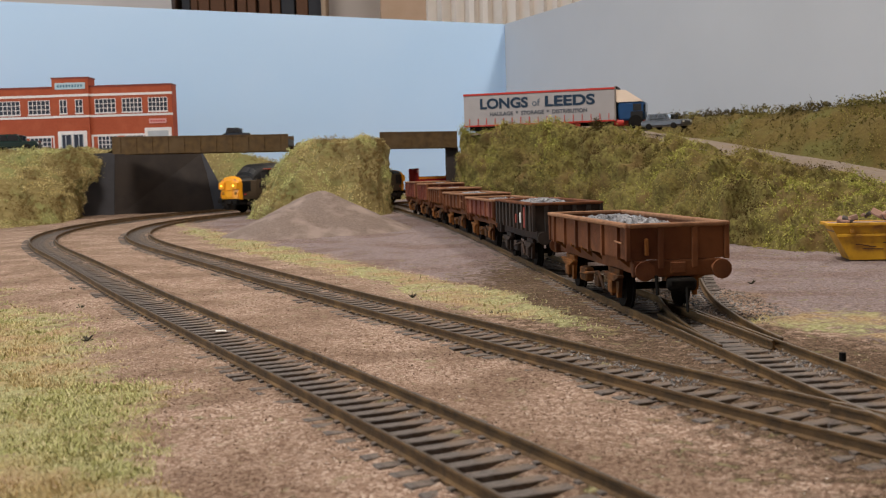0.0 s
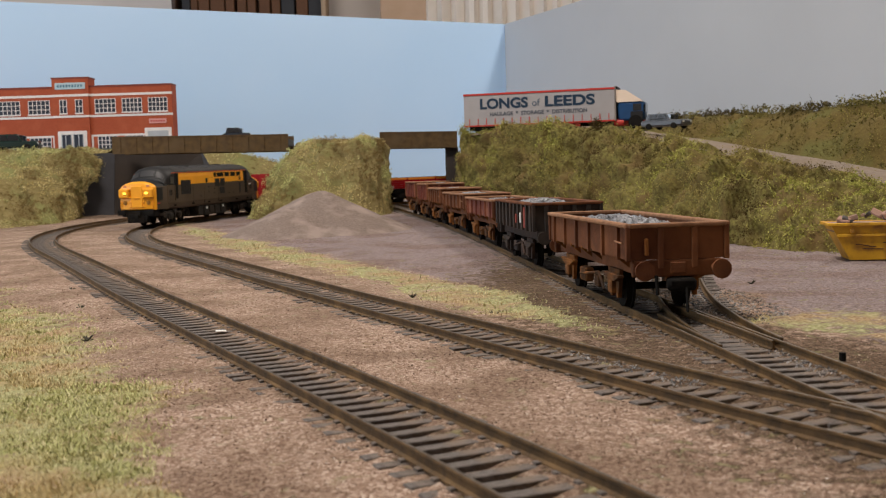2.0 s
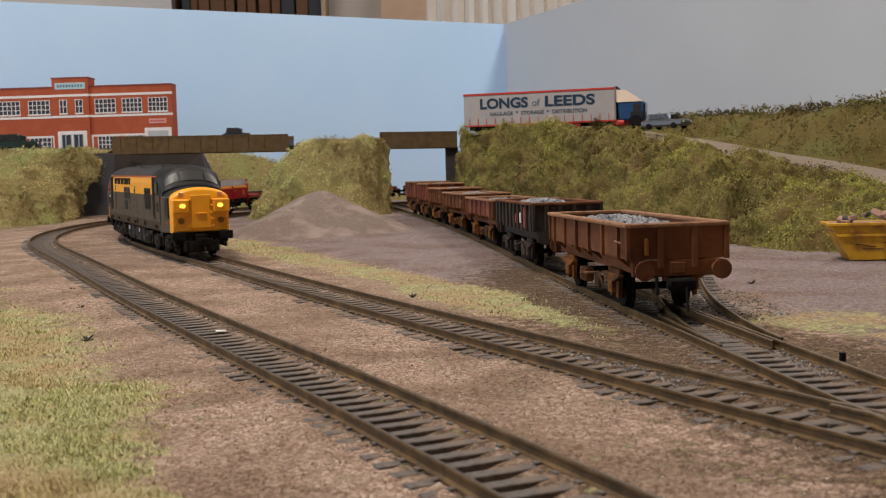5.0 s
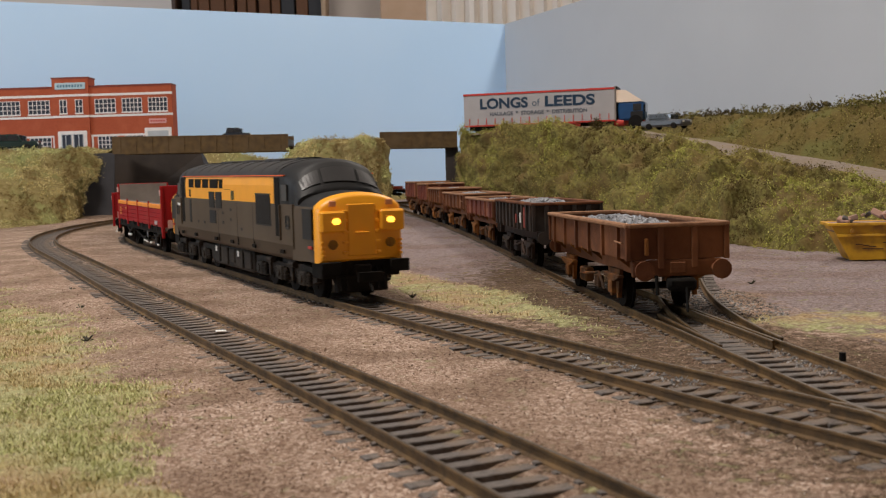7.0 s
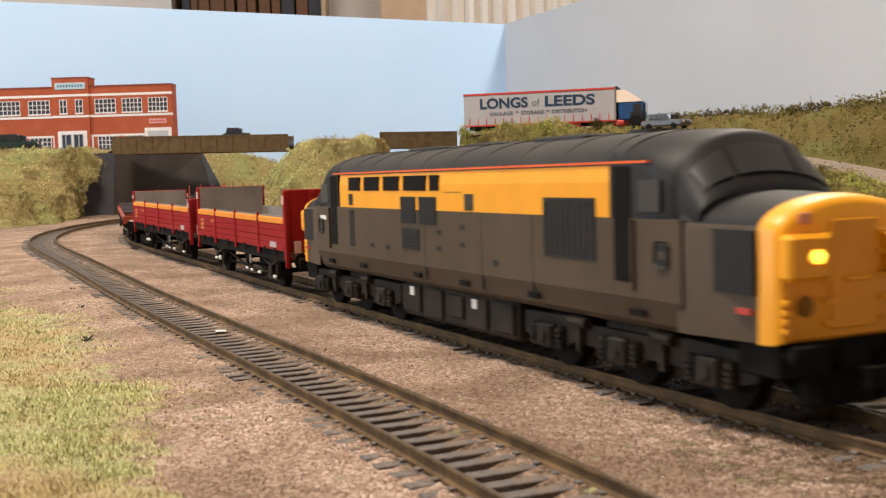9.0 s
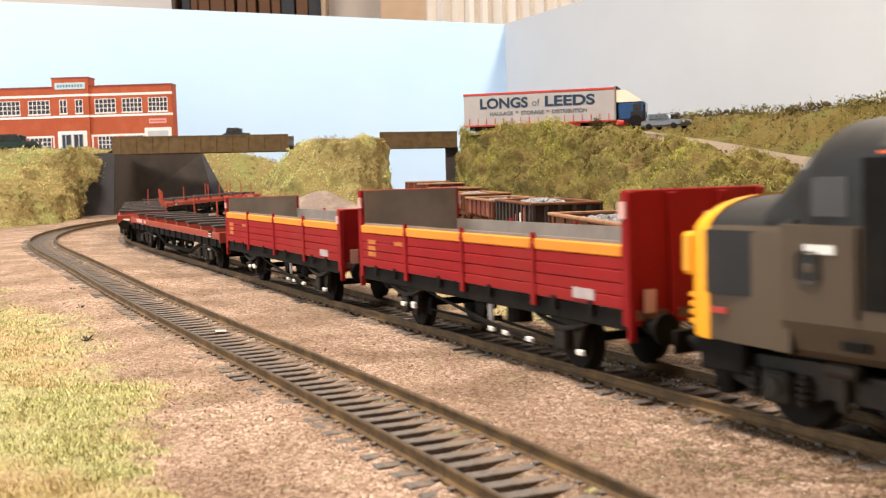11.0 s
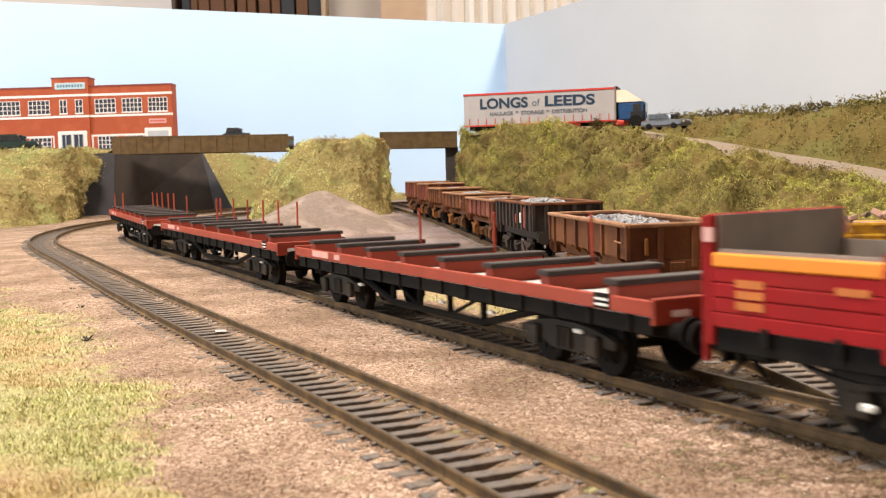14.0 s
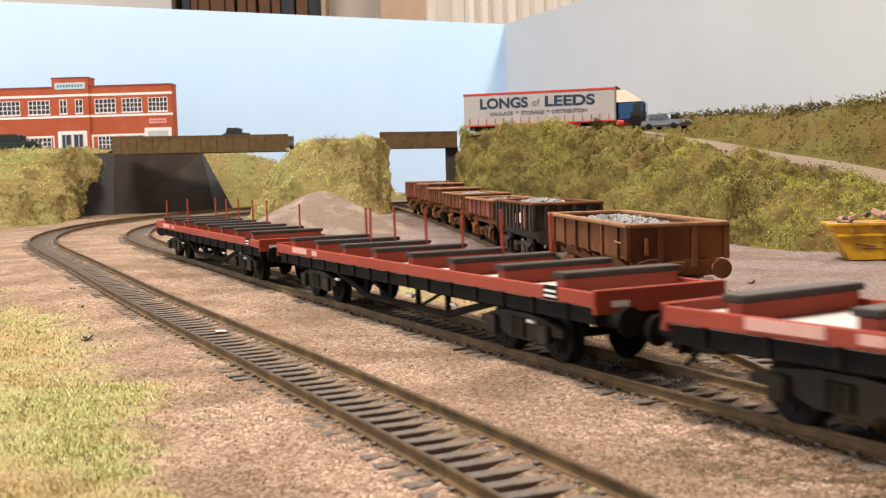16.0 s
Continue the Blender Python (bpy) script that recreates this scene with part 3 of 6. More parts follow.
# ---- gravel heap ----
M_HEAP = mat("gravel_heap", (0.215, 0.165, 0.138), (0.15, 0.115, 0.097), 700, 0.95, 0, 0.8, 1300, 0.2, (0.28, 0.22, 0.19), 60)


def heap():
    verts, n = [], 90
    for j in range(n):
        for i in range(n):
            x = -220 + 260 * i / (n - 1)
            y = 707 + 250 * j / (n - 1)
            d1 = math.sqrt((x + 93) ** 2 + (y - 838) ** 2 + 60) - 7
            d2 = math.sqrt((x + 113) ** 2 + (y - 800) ** 2 + 40) - 6
            h = max(32 * max(0, 1 - d1 / 68) ** 1.12, 20.5 * max(0, 1 - d2 / 47) ** 1.1)
            h = h - 1.2 + 0.8 * fbm(x, y, 0, 0.05) + 0.4 * fbm(x, y, 0, 0.2)
            verts.append((x, y, zg(y) - 3.3 + h))
    faces = [(j * n + i, j * n + i + 1, (j + 1) * n + i + 1, (j + 1) * n + i) for j in range(n - 1) for i in range(n - 1)]
    ob = from_arrays("gravel_heap", verts, faces, M_HEAP, True)
    tagged(ob, "two-peaked heap of pinkish grey gravel in the yard", "gravel heap", kind="stuff")


heap()

# ---- backdrop boards and the room behind ----
M_SKYBOARD = mat("painted_sky_board", (0.46, 0.655, 0.90), (0.49, 0.675, 0.91), 6, 0.6, 0, 0.06, 300, 0.3)
# the right board's greyer light is put into its base colour
M_GREYBOARD = mat("grey_lit_sky_board", (0.46, 0.47, 0.488), (0.49, 0.50, 0.518), 6, 0.6, 0, 0.06, 300, 0.3)


def board(name, p, q, z0, z1, thick, material, label):
    d = Vector((q[0] - p[0], q[1] - p[1], 0)).normalized()
    nrm = Vector((-d.y, d.x, 0)) * thick
    bm = BM()
    out = [(p[0], p[1]), (q[0], q[1]), (q[0] + nrm.x, q[1] + nrm.y), (p[0] + nrm.x, p[1] + nrm.y)]
    prism(bm, out, "z", z0, z1)
    ob = part(name, bm, material)
    return tagged(ob, label, "backdrop board", kind="structure")


board("backdrop", (-1000, 1258.6), (114, 1854.4), -30, 291.5, 9, M_SKYBOARD, "pale blue painted sky board behind the layout")
board("backdrop", (114, 1854.4), (760, 340.5), -30, 291.5, 9, M_GREYBOARD, "sky board at the layout's edge, its greyer light put into the colour")

M_PLASTER = mat("room_plaster", (0.80, 0.73, 0.69), (0.83, 0.76, 0.72), 5, 0.8, 0, 0.1, 200, 0.3)
M_CEIL = mat("room_ceiling", (0.60, 0.59, 0.57), (0.64, 0.63, 0.61), 5, 0.9)
M_CARPET = mat("room_carpet", (0.22, 0.19, 0.16), (0.28, 0.24, 0.20), 60, 0.95)


def slab(name, x0, x1, y0, y1, z0, z1, m, label, cat):
    ob = part(name, box(BM(), x0, x1, y0, y1, z0, z1), m)
    return tagged(ob, label, cat, kind="structure")


slab("floor", -2300, 2000, -1500, 2900, -1160, -1100, M_CARPET, "brown carpeted room floor", "floor")
slab("ceiling", -2300, 2000, -1500, 2900, 1300, 1360, M_CEIL, "white plaster ceiling", "ceiling")
slab("wall_north", -2300, 2000, 2800, 2900, -1100, 1300, M_PLASTER, "off-white plaster wall", "wall")
slab("wall_south", -2300, 2000, -1500, -1400, -1100, 1300, M_PLASTER, "off-white plaster wall", "wall")
slab("wall_east", 1900, 2000, -1400, 2800, -1100, 1300, M_PLASTER, "off-white plaster wall", "wall")
slab("wall_west", -2300, -2200, -1400, 2800, -1100, 1300, M_PLASTER, "off-white plaster wall", "wall")

# ---- rolling stock ----
M_YELLOW = mat("warning_yellow", (0.85, 0.355, 0.005), (0.79, 0.325, 0.005), 90, 0.42, 0, 0.05, 600, 0.5)
M_RAILGREY = mat("body_grey", (0.070, 0.047, 0.027), (0.058, 0.039, 0.022), 60, 0.6, 0, 0.05, 700, 0.3, (0.080, 0.056, 0.034), 25)
M_DARKGREY = mat("dark_grey_paint", (0.017, 0.016, 0.016), (0.012, 0.012, 0.012), 80, 0.55, 0, 0.05, 700, 0.25)
M_ROOF = mat("roof_grey", (0.024, 0.021, 0.019), (0.017, 0.015, 0.014), 70, 0.6, 0, 0.08, 500, 0.45, (0.033, 0.028, 0.024), 40)
M_BLACK = mat("underframe_black", (0.010, 0.009, 0.008), (0.006, 0.0055, 0.005), 200, 0.85, 0, 0.2, 900, 0.12, (0.014, 0.011, 0.008), 70)
M_BOGIE = mat("weathered_bogie", (0.020, 0.016, 0.012), (0.011, 0.009, 0.007), 250, 0.75, 0, 0.3, 900, 0.25, (0.030, 0.021, 0.014), 90)
M_GLASS = mat("dark_glazing", (0.012, 0.014, 0.017), (0.010, 0.012, 0.014), 50, 0.08, 0, 0, None, 0.8)
# cab panes: paler base colour stands in for reflections in the glass
M_CABGLASS = mat("cab_glazing", (0.040, 0.038, 0.038), (0.030, 0.029, 0.029), 60, 0.4, 0, 0, None, 0.35)
M_GRILLE = mat("grille_black", (0.014, 0.012, 0.011), (0.009, 0.008, 0.007), 300, 0.7)
M_ORANGE = mat("cantrail_orange", (0.80, 0.13, 0.02), (0.72, 0.11, 0.02), 90, 0.5)
M_WHITE = mat("white_marking", (0.74, 0.73, 0.70), (0.68, 0.66, 0.62), 200, 0.6)
M_LENS = mat("lit_headlamp", (1.0, 0.56, 0.05), (1.0, 0.62, 0.07), 30, 0.3, 0, 0, None, 0.5, glow=2.6)
M_MARKER = mat("marker_lens", (0.62, 0.26, 0.12), (0.58, 0.24, 0.12), 90, 0.3)
M_RED = mat("wagon_red", (0.28, 0.010, 0.012), (0.24, 0.008, 0.010), 90, 0.7, 0, 0.1, 500, 0.15, (0.25, 0.018, 0.015), 30)
M_STRIPE = mat("stripe_yellow", (0.76, 0.25, 0.018), (0.68, 0.22, 0.016), 150, 0.55)
M_INNER = mat("grey_inside", (0.22, 0.19, 0.165), (0.17, 0.145, 0.125), 130, 0.7, 0, 0.1, 500, 0.35, (0.26, 0.225, 0.195), 40)
M_BAUXITE = mat("bauxite_red", (0.30, 0.045, 0.022), (0.25, 0.037, 0.019), 100, 0.6, 0, 0.1, 500, 0.28, (0.27, 0.05, 0.03), 35)
M_DECK = mat("pale_deck", (0.50, 0.48, 0.48), (0.42, 0.40, 0.40), 150, 0.6, 0, 0.1, 500, 0.4)
M_BOLSTER = mat("dark_bolster", (0.026, 0.016, 0.014), (0.016, 0.011, 0.010), 200, 0.55)

TRAIN, SPIN, SWIVEL = [], [], []


def wheelset(parent, x, z, r, spin=True):
    """Two flanged wheels on an axle, turning about y; its own origin is the axle."""
    bm = BM()
    for sd in (-1, 1):
        rod(bm, (0, sd * 7.4, 0), (0, sd * 8.2, 0), r + 0.8, 20)
        rod(bm, (0, sd * 8.2, 0), (0, sd * 10.0, 0), r, 20)
        for k in range(6):
            a = k * math.pi / 3
            box(bm, math.cos(a) * r * 0.55 - 0.5, math.cos(a) * r * 0.55 + 0.5, sd * 10.15 - 0.15, sd * 10.15 + 0.15, math.sin(a) * r * 0.55 - 0.5, math.sin(a) * r * 0.55 + 0.5)
    rod(bm, (0, -8, 0), (0, 8, 0), 1.1, 8)
    ob = part("wheelset", bm, M_BLACK, parent)
    ob.matrix_basis = pose(x * MM, 0, z * MM)
    if spin:
        SPIN.append((ob, x, z, r))
    return ob


def buffers(parent, x, sign, z=13.6, y=12.5, r=2.9, length=6.0, m=None, oval=False):
    for sd in (-1, 1):
        bm = BM()
        rod(bm, (x, sd * y, z), (x + sign * length * 0.55, sd * y, z), 1.5, 10)
        rod(bm, (x + sign * length * 0.4, sd * y, z), (x + sign * length, sd * y, z), 1.0, 10)
        if oval:
            box(bm, x + sign * length if sign > 0 else x - length - 0.8, x + length + 0.8 if sign > 0 else x - length, sd * y - 3.6, sd * y + 3.6, z - 2.2, z + 2.2, 0.35)
        else:
            rod(bm, (x + sign * length, sd * y, z), (x + sign * (length + 0.8), sd * y, z), r, 16)
        part("buffer", bm, m or M_BLACK, parent, "", True)


def coupling(parent, x, sign, m=None):
    bm = BM()
    box(bm, min(x, x + sign * 9), max(x, x + sign * 9), -2.0, 2.0, 7.5, 9.5, 0.3)
    box(bm, x + sign * 8.5 - 0.5, x + sign * 8.5 + 0.5, -4.5, 4.5, 7.0, 10.5, 0.2)
    rod(bm, (x + sign * 6, 0, 8.5), (x + sign * 11, 0, 4.0), 0.5, 6)
    part("coupling", bm, m or M_BLACK, parent)


def loco_bogie(parent, x):
    b = BM()
    for sd in (-1, 1):
        y0, y1 = (12.2, 14.0) if sd > 0 else (-14.0, -12.2)
        prism(b, [(-38, 6.6), (-38, 11.4), (-20, 11.8), (-12, 10.8), (12, 10.8), (20, 11.8), (38, 11.4), (38, 6.6), (33, 5.4), (22, 5.0), (18, 6.4), (8, 6.4), (5, 4.6), (-5, 4.6), (-8, 6.4), (-18, 6.4), (-22, 5.0), (-33, 5.4)], "y", y0, y1)
    box(b, -37, -35, -13, 13, 8, 10.5)
    box(b, 35, 37, -13, 13, 8, 10.5)
    box(b, -8, 8, -12, 12, 8, 12.5)
    bogie = part("bogie", b, M_BOGIE, parent, "black six-wheel bogie")
    bogie.matrix_basis = pose(x * MM, 0, 0)
    for ax in (-27, 0, 27):
        wheelset(bogie, ax, 7.5, 7.5)
        for sd in (-1, 1):
            bm = BM()
            box(bm, ax - 3.0, ax + 3.0, min(sd * 14, sd * 16.2), max(sd * 14, sd * 16.2), 4.6, 9.8, 0.5)
            rod(bm, (ax, sd * 16.2, 7.2), (ax, sd * 16.8, 7.2), 1.6, 10)
            part("axle_box", bm, M_BOGIE, bogie)
        for sd in (-1, 1):
            for k in (-5.2, 5.2):
                bm = BM()
                for j in range(4):
                    rod(bm, (ax + k, sd * 14.8, 5.0 + j * 1.1), (ax + k, sd * 14.8, 5.7 + j * 1.1), 1.25, 8)
                rod(bm, (ax + k, sd * 14.8, 4.6), (ax + k, sd * 14.8, 9.6), 0.7, 6)
                part("spring", bm, M_BOGIE, bogie)
    for sd in (-1, 1):
        for k in (-14, 14):
            bm = BM()
            rod(bm, (k - 3, sd * 15.0, 11.3), (k + 3, sd * 15.0, 11.3), 1.2, 8)
            box(bm, k - 0.6, k + 0.6, sd * 15 - 0.5, sd * 15 + 0.5, 5.2, 11)
            part("brake_cylinder", bm, M_BOGIE, bogie)
    return bogie


def arch(hw, zs, zt, zb, x, n=14, power=2.0):
    """A ring: flat bottom, upright sides, arched top."""
    pts = [(x, -hw, zb), (x, hw, zb), (x, hw, zs)]
    for i in range(1, n):
        a = math.pi * i / n
        c, s = math.cos(a), math.sin(a)
        pts.append((x, hw * math.copysign(abs(c) ** (2 / power), c), zs + (zt - zs) * abs(s) ** (2 / power)))
    pts.append((x, -hw, zs))
    return pts


def plate(parent, name, x0, x1, z0, z1, m, out=0.35, hw=17.7, label="", sides=(-1, 1), bevel=0.0, slats=0):
    for sd in sides:
        bm = BM()
        a, b = sorted((sd * (hw - 0.4), sd * (hw + out)))
        box(bm, x0, x1, a, b, z0, z1, bevel)
        for k in range(slats):
            zz = z0 + (k + 0.5) * (z1 - z0) / slats
            a2, b2 = sorted((sd * (hw + out), sd * (hw + out + 0.22)))
            box(bm, x0 + 0.3, x1 - 0.3, a2, b2, zz - 0.22, zz + 0.12)
        part(name, bm, m, parent, label)


def cab_end(loco, sg):
    """Cab, nose and front details at one end; sg is +1 at the leading end."""
    def X(a, b):
        return (a, b) if sg > 0 else (-b, -a)

    # dark cab upper, with a raked screen
    bm = BM()
    rings = []
    for x, hw, zs, zt in ((75.8, 17.6, 43.4, 49.7), (87, 17.6, 42.2, 49.6), (92.8, 16.9, 38.8, 49.2), (94.0, 16.2, 38.2, 48.8), (94.6, 15.8, 38.0, 48.2), (100.6, 16.5, 34.8, 39.6), (101.4, 16.7, 34.2, 38.4)):
        rings.append([(sg * p[0], p[1], p[2]) for p in arch(hw, zs, zt, 33.3, x, 24, 2.0)])
    part("cab", loft(bm, rings), M_DARKGREY, loco, "dark grey cab around the windscreen", True)

    # windscreens lie on the raked, arched front
    def on_screen(y, u, out):
        c = math.sqrt(1 - (y / 16.1) ** 2)
        za, zb = 38.0 + 10.2 * c, 34.8 + 4.8 * c
        return (sg * (94.6 + 6.0 * u + out), y, za + (zb - za) * u + out * 0.55)

    for y0, y1 in ((-6.4, 6.4), (7.5, 14.4), (-14.4, -7.5)):
        bm = BM()
        ys = [y0 + (y1 - y0) * k / 6 for k in range(7)]
        loop = [(y, 0.20) for y in ys] + [(y, 0.80) for y in ys[::-1]]
        n = len(loop)
        front = [bm.verts.new(on_screen(y, u, 0.35)) for y, u in loop]
        rear = [bm.verts.new(on_screen(y, u, -1.2)) for y, u in loop]
        for k in range(6):
            bm.faces.new((front[k], front[k + 1], front[n - 2 - k], front[n - 1 - k]))
            bm.faces.new((rear[n - 1 - k], rear[n - 2 - k], rear[k + 1], rear[k]))
        for k in range(n):
            bm.faces.new((front[k], rear[k], rear[(k + 1) % n], front[(k + 1) % n]))
        part("windscreen", bm, M_CABGLASS, loco, "cab windscreen pane with its pale reflection in the colour")
    # door slot and side window
    plate(loco, "cab_door", *X(77.2, 82.6), 21.4, 43.0, M_BLACK, 0.12, label="recessed black cab door")
    plate(loco, "cab_window", *X(85.2, 91.6), 34.6, 40.4, M_CABGLASS, 0.10)
    plate(loco, "nose_panel", *X(100.5, 114.5), 21.5, 32.0, M_DARKGREY, 0.5, 16.0)
    plate(loco, "emblem", *X(90.0, 94.4), 24.4, 29.4, M_DARKGREY, 0.12, 17.7, "dark depot emblem plate", (-1, 1), 0.8)
    plate(loco, "emblem", *X(91.3, 93.1), 25.9, 27.7, M_RAILGREY, 0.22, 17.7, "", (-1, 1), 0.3)
    plate(loco, "handrail", *X(83.4, 83.9), 20.0, 33.0, M_RAILGREY, 0.7)
    plate(loco, "marking", *X(110.2, 113.6), 18.2, 19.2, mat("red_mark", (0.45, 0.05, 0.04)), 0.14, 16.3)
    # nose: grey flanks, dark top, yellow face
    bm = BM()
    rings = [[(sg * p[0], p[1], p[2]) for p in arch(hw, 31.6, zt, zb, x, 16, 2.0)] for x, hw, zt, zb in ((96, 17.4, 38.2, 13.5), (99, 17.0, 38.1, 13.5), (108, 16.2, 37.8, 13.6), (115.0, 15.5, 37.2, 13.7))]
    nose = part("nose", loft(bm, rings), [M_RAILGREY, M_DARKGREY], loco, "grey nose with dark top", True)
    for f in nose.data.polygons:
        if f.center.z > 33.2 * MM:
            f.material_index = 1
    bm = BM()
    rings = [[(sg * p[0], p[1], p[2]) for p in arch(hw, zs, zt, zb, x, 16, 2.0)] for x, hw, zs, zt, zb in ((114.6, 15.7, 31.6, 37.6, 13.5), (117.4, 15.5, 31.4, 37.3, 13.6), (118.8, 15.0, 31.0, 36.7, 14.0), (119.4, 14.2, 30.4, 35.8, 14.6))]
    face = part("nose_front", loft(bm, rings), M_YELLOW, loco, "yellow warning panel on the nose", True)
    for y in (-1, 1):
        bm = BM()
        box(bm, *X(118.6, 121.8), min(y * 6.4, y * 15.4), max(y * 6.4, y * 15.4), 24.0, 31.4, 0.7)
        part("lamp_box", bm, M_YELLOW, face)
        bm = BM()
        box(bm, *X(121.4, 122.4), y * 10.0 - 1.5, y * 10.0 + 1.5, 26.8, 28.9, 0.75)
        part("headlamp", bm, M_LENS, face, "lit amber headlamp")
        bm = BM()
        box(bm, *X(121.5, 121.95), y * 10.0 - 1.9, y * 10.0 + 1.9, 26.4, 29.3, 0.2)
        part("lamp_rim", bm, M_YELLOW, face)
        bm = BM()
        box(bm, *X(119.1, 119.8), y * 10.4 - 1.3, y * 10.4 + 1.3, 32.9, 34.8, 0.2)
        part("marker_lamp", bm, M_MARKER, face)
        for k, z in enumerate((16.8, 20.4, 24.0, 27.8, 31.0)):
            bm = BM()
            box(bm, *X(119.0, 120.4), y * 6.1 - 0.9, y * 6.1 + 0.9, z - 0.5, z + 0.5, 0.15)
            part("hinge", bm, M_YELLOW, face)
        for z in (16.0, 17.6, 19.0, 20.6):
            bm = BM()
            box(bm, *X(119.0, 120.2), y * 14.2 - 0.7, y * 14.2 + 0.7, z - 0.4, z + 0.4, 0.12)
            part("lamp_iron", bm, M_YELLOW, face)
        bm = BM()
        rod(bm, (sg * 119.2, y * 10.6, 19.8), (sg * 120.0, y * 10.6, 19.8), 1.7, 10)
        box(bm, *X(119.9, 120.4), y * 10.6 - 0.5, y * 10.6 + 0.5, 18.6, 21.0)
        part("jumper_socket", bm, mat("dull_amber", (0.30, 0.14, 0.01), (0.22, 0.10, 0.01)), face)
    bm = BM()
    box(bm, *X(119.0, 119.9), -5.2, 5.2, 15.6, 33.6, 0.35)
    part("nose_door", bm, M_YELLOW, face)
    bm = BM()
    box(bm, *X(119.8, 120.8), -2.6, 2.6, 23.3, 24.0, 0.2)
    part("handrail", bm, M_YELLOW, face)
    # buffer beam and gear below
    bm = BM()
    box(bm, *X(108, 118.3), -14.6, 14.6, 8.0, 14.2, 0.5)
    box(bm, *X(116, 119.6), -9.5, 9.5, 3.0, 9.0, 0.6)
    box(bm, *X(117.5, 120.4), -3.0, 3.0, 8.5, 12.5, 0.4)
    beam = part("buffer_beam", bm, M_BLACK, loco, "black buffer beam")
    for y in (-8, -5.5, 5.5, 8):
        part("brake_pipe", rod(BM(), (sg * 118.2, y, 11.5), (sg * 120.5, y * 1.05, 4.0), 0.5, 6), M_BLACK, beam)
    buffers(loco, sg * 118.5, sg, 12.0, 12.6, 3.0, 4.0, M_BLACK, True)
    coupling(loco, sg * 118, sg)


def locomotive():
    loco = thing("diesel_locomotive", 0, 0, 0, 0, "grey and yellow model diesel locomotive with lit headlamps", "locomotive")
    bm = BM()
    prof = [(-14.6, 12.8), (-16.4, 14.2), (-17.7, 18.6), (-17.7, 33.3), (17.7, 33.3), (17.7, 18.6), (16.4, 14.2), (14.6, 12.8)]
    prism(bm, prof, "x", -97.5, 97.5)
    part("body_side", bm, M_RAILGREY, loco, "warm grey lower body sides")
    bm = BM()
    prism(bm, [(-17.7, 33.3), (-17.7, 40.0), (-17.2, 43.6), (17.2, 43.6), (17.7, 40.0), (17.7, 33.3)], "x", -74, 75.8)
    part("body_band", bm, M_YELLOW, loco, "broad yellow upper band")
    for sd in (-1, 1):
        bm = BM()
        box(bm, -80, 88, sd * 17.25 - 0.35, sd * 17.25 + 0.35, 43.5, 43.95)
        part("cantrail_line", bm, M_ORANGE, loco, "thin orange cantrail line")
    # roof
    bm = BM()
    rings = [arch(hw, zs, zt, 43.2, x, 18, 2.0) for x, hw, zs, zt in ((-80, 17.3, 43.7, 49.8), (-79, 17.3, 43.7, 49.9), (79, 17.3, 43.7, 49.9), (80, 17.3, 43.7, 49.8))]
    part("roof", loft(bm, rings), M_ROOF, loco, "dark grey curved roof", True)
    for x in (-78, -62, -48, -30, -12, 6, 22, 40, 58, 74):
        bm = BM()
        r0 = arch(17.35, 43.7, 50.1, 43.4, x, 18, 2.0)
        r1 = arch(17.35, 43.7, 50.1, 43.4, x + 0.5, 18, 2.0)
        part("roof_seam", loft(bm, [r0, r1]), M_ROOF, loco)
    for x0, x1, w in ((-44, -22, 7), (-8, 10, 6), (30, 52, 7.5)):
        bm = BM()
        box(bm, x0, x1, -w, w, 48.0, 50.3, 0.4)
        part("roof_hatch", bm, M_ROOF, loco)
    bm = BM()
    rod(bm, (66, 0, 49), (66, 0, 50.4), 5.0, 20)
    part("roof_fan", bm, M_ROOF, loco, "", True)
    # side grilles, windows and doors
    for x0, x1 in ((-66, -56), (-53, -41), (-38, -26.5), (-23.5, -8.5), (-6.5, -0.6)):
        plate(loco, "vent", x0, x1, 38.4, 42.4, M_BLACK, 0.12, 17.7, slats=0)
    plate(loco, "vent", -66, -62.5, 34.0, 37.4, M_GRILLE, 0.1)
    plate(loco, "vent", -66, -62.0, 21.5, 32.6, M_GRILLE, 0.1, slats=7)
    plate(loco, "grille", -25.7, -15.5, 29.6, 36.8, M_GRILLE, 0.12, slats=7)
    plate(loco, "grille", -13.5, -2.5, 29.6, 36.8, M_GRILLE, 0.12, slats=7)
    plate(loco, "grille", -25.2, -13.5, 22.6, 28.4, M_GRILLE, 0.12, slats=6)
    plate(loco, "engine_room_window", 13.6, 18.4, 33.6, 37.6, M_GLASS, 0.1)
    plate(loco, "radiator_grille", 51.0, 71.0, 24.6, 37.0, M_GRILLE, 0.14, slats=0)
    for k in range(9):
        x = 52.2 + k * 2.2
        plate(loco, "grille_bar", x, x + 0.4, 25.2, 36.4, M_BOGIE, 0.3)
    for x, z in ((-48, 22.5), (-36, 22.5), (-1.5, 27.8), (-1.5, 23.6), (12, 29.5), (12, 25.2), (29, 21.8)):
        plate(loco, "footstep", x - 1.3, x + 1.3, z - 0.6, z + 0.6, M_GRILLE, 0.1)
    for x in (-56, -16, 12, 46, 84, -84):
        plate(loco, "footstep", x - 2.2, x + 2.2, 15.2, 16.5, M_BLACK, 0.12)
    plate(loco, "marking", -93, -87.5, 29.0, 30.4, M_WHITE, 0.13, label="white numerals too small to read")
    plate(loco, "panel_line", 2, 12, 37.9, 38.15, mat("panel_shadow", (0.35, 0.17, 0.01)), 0.06)
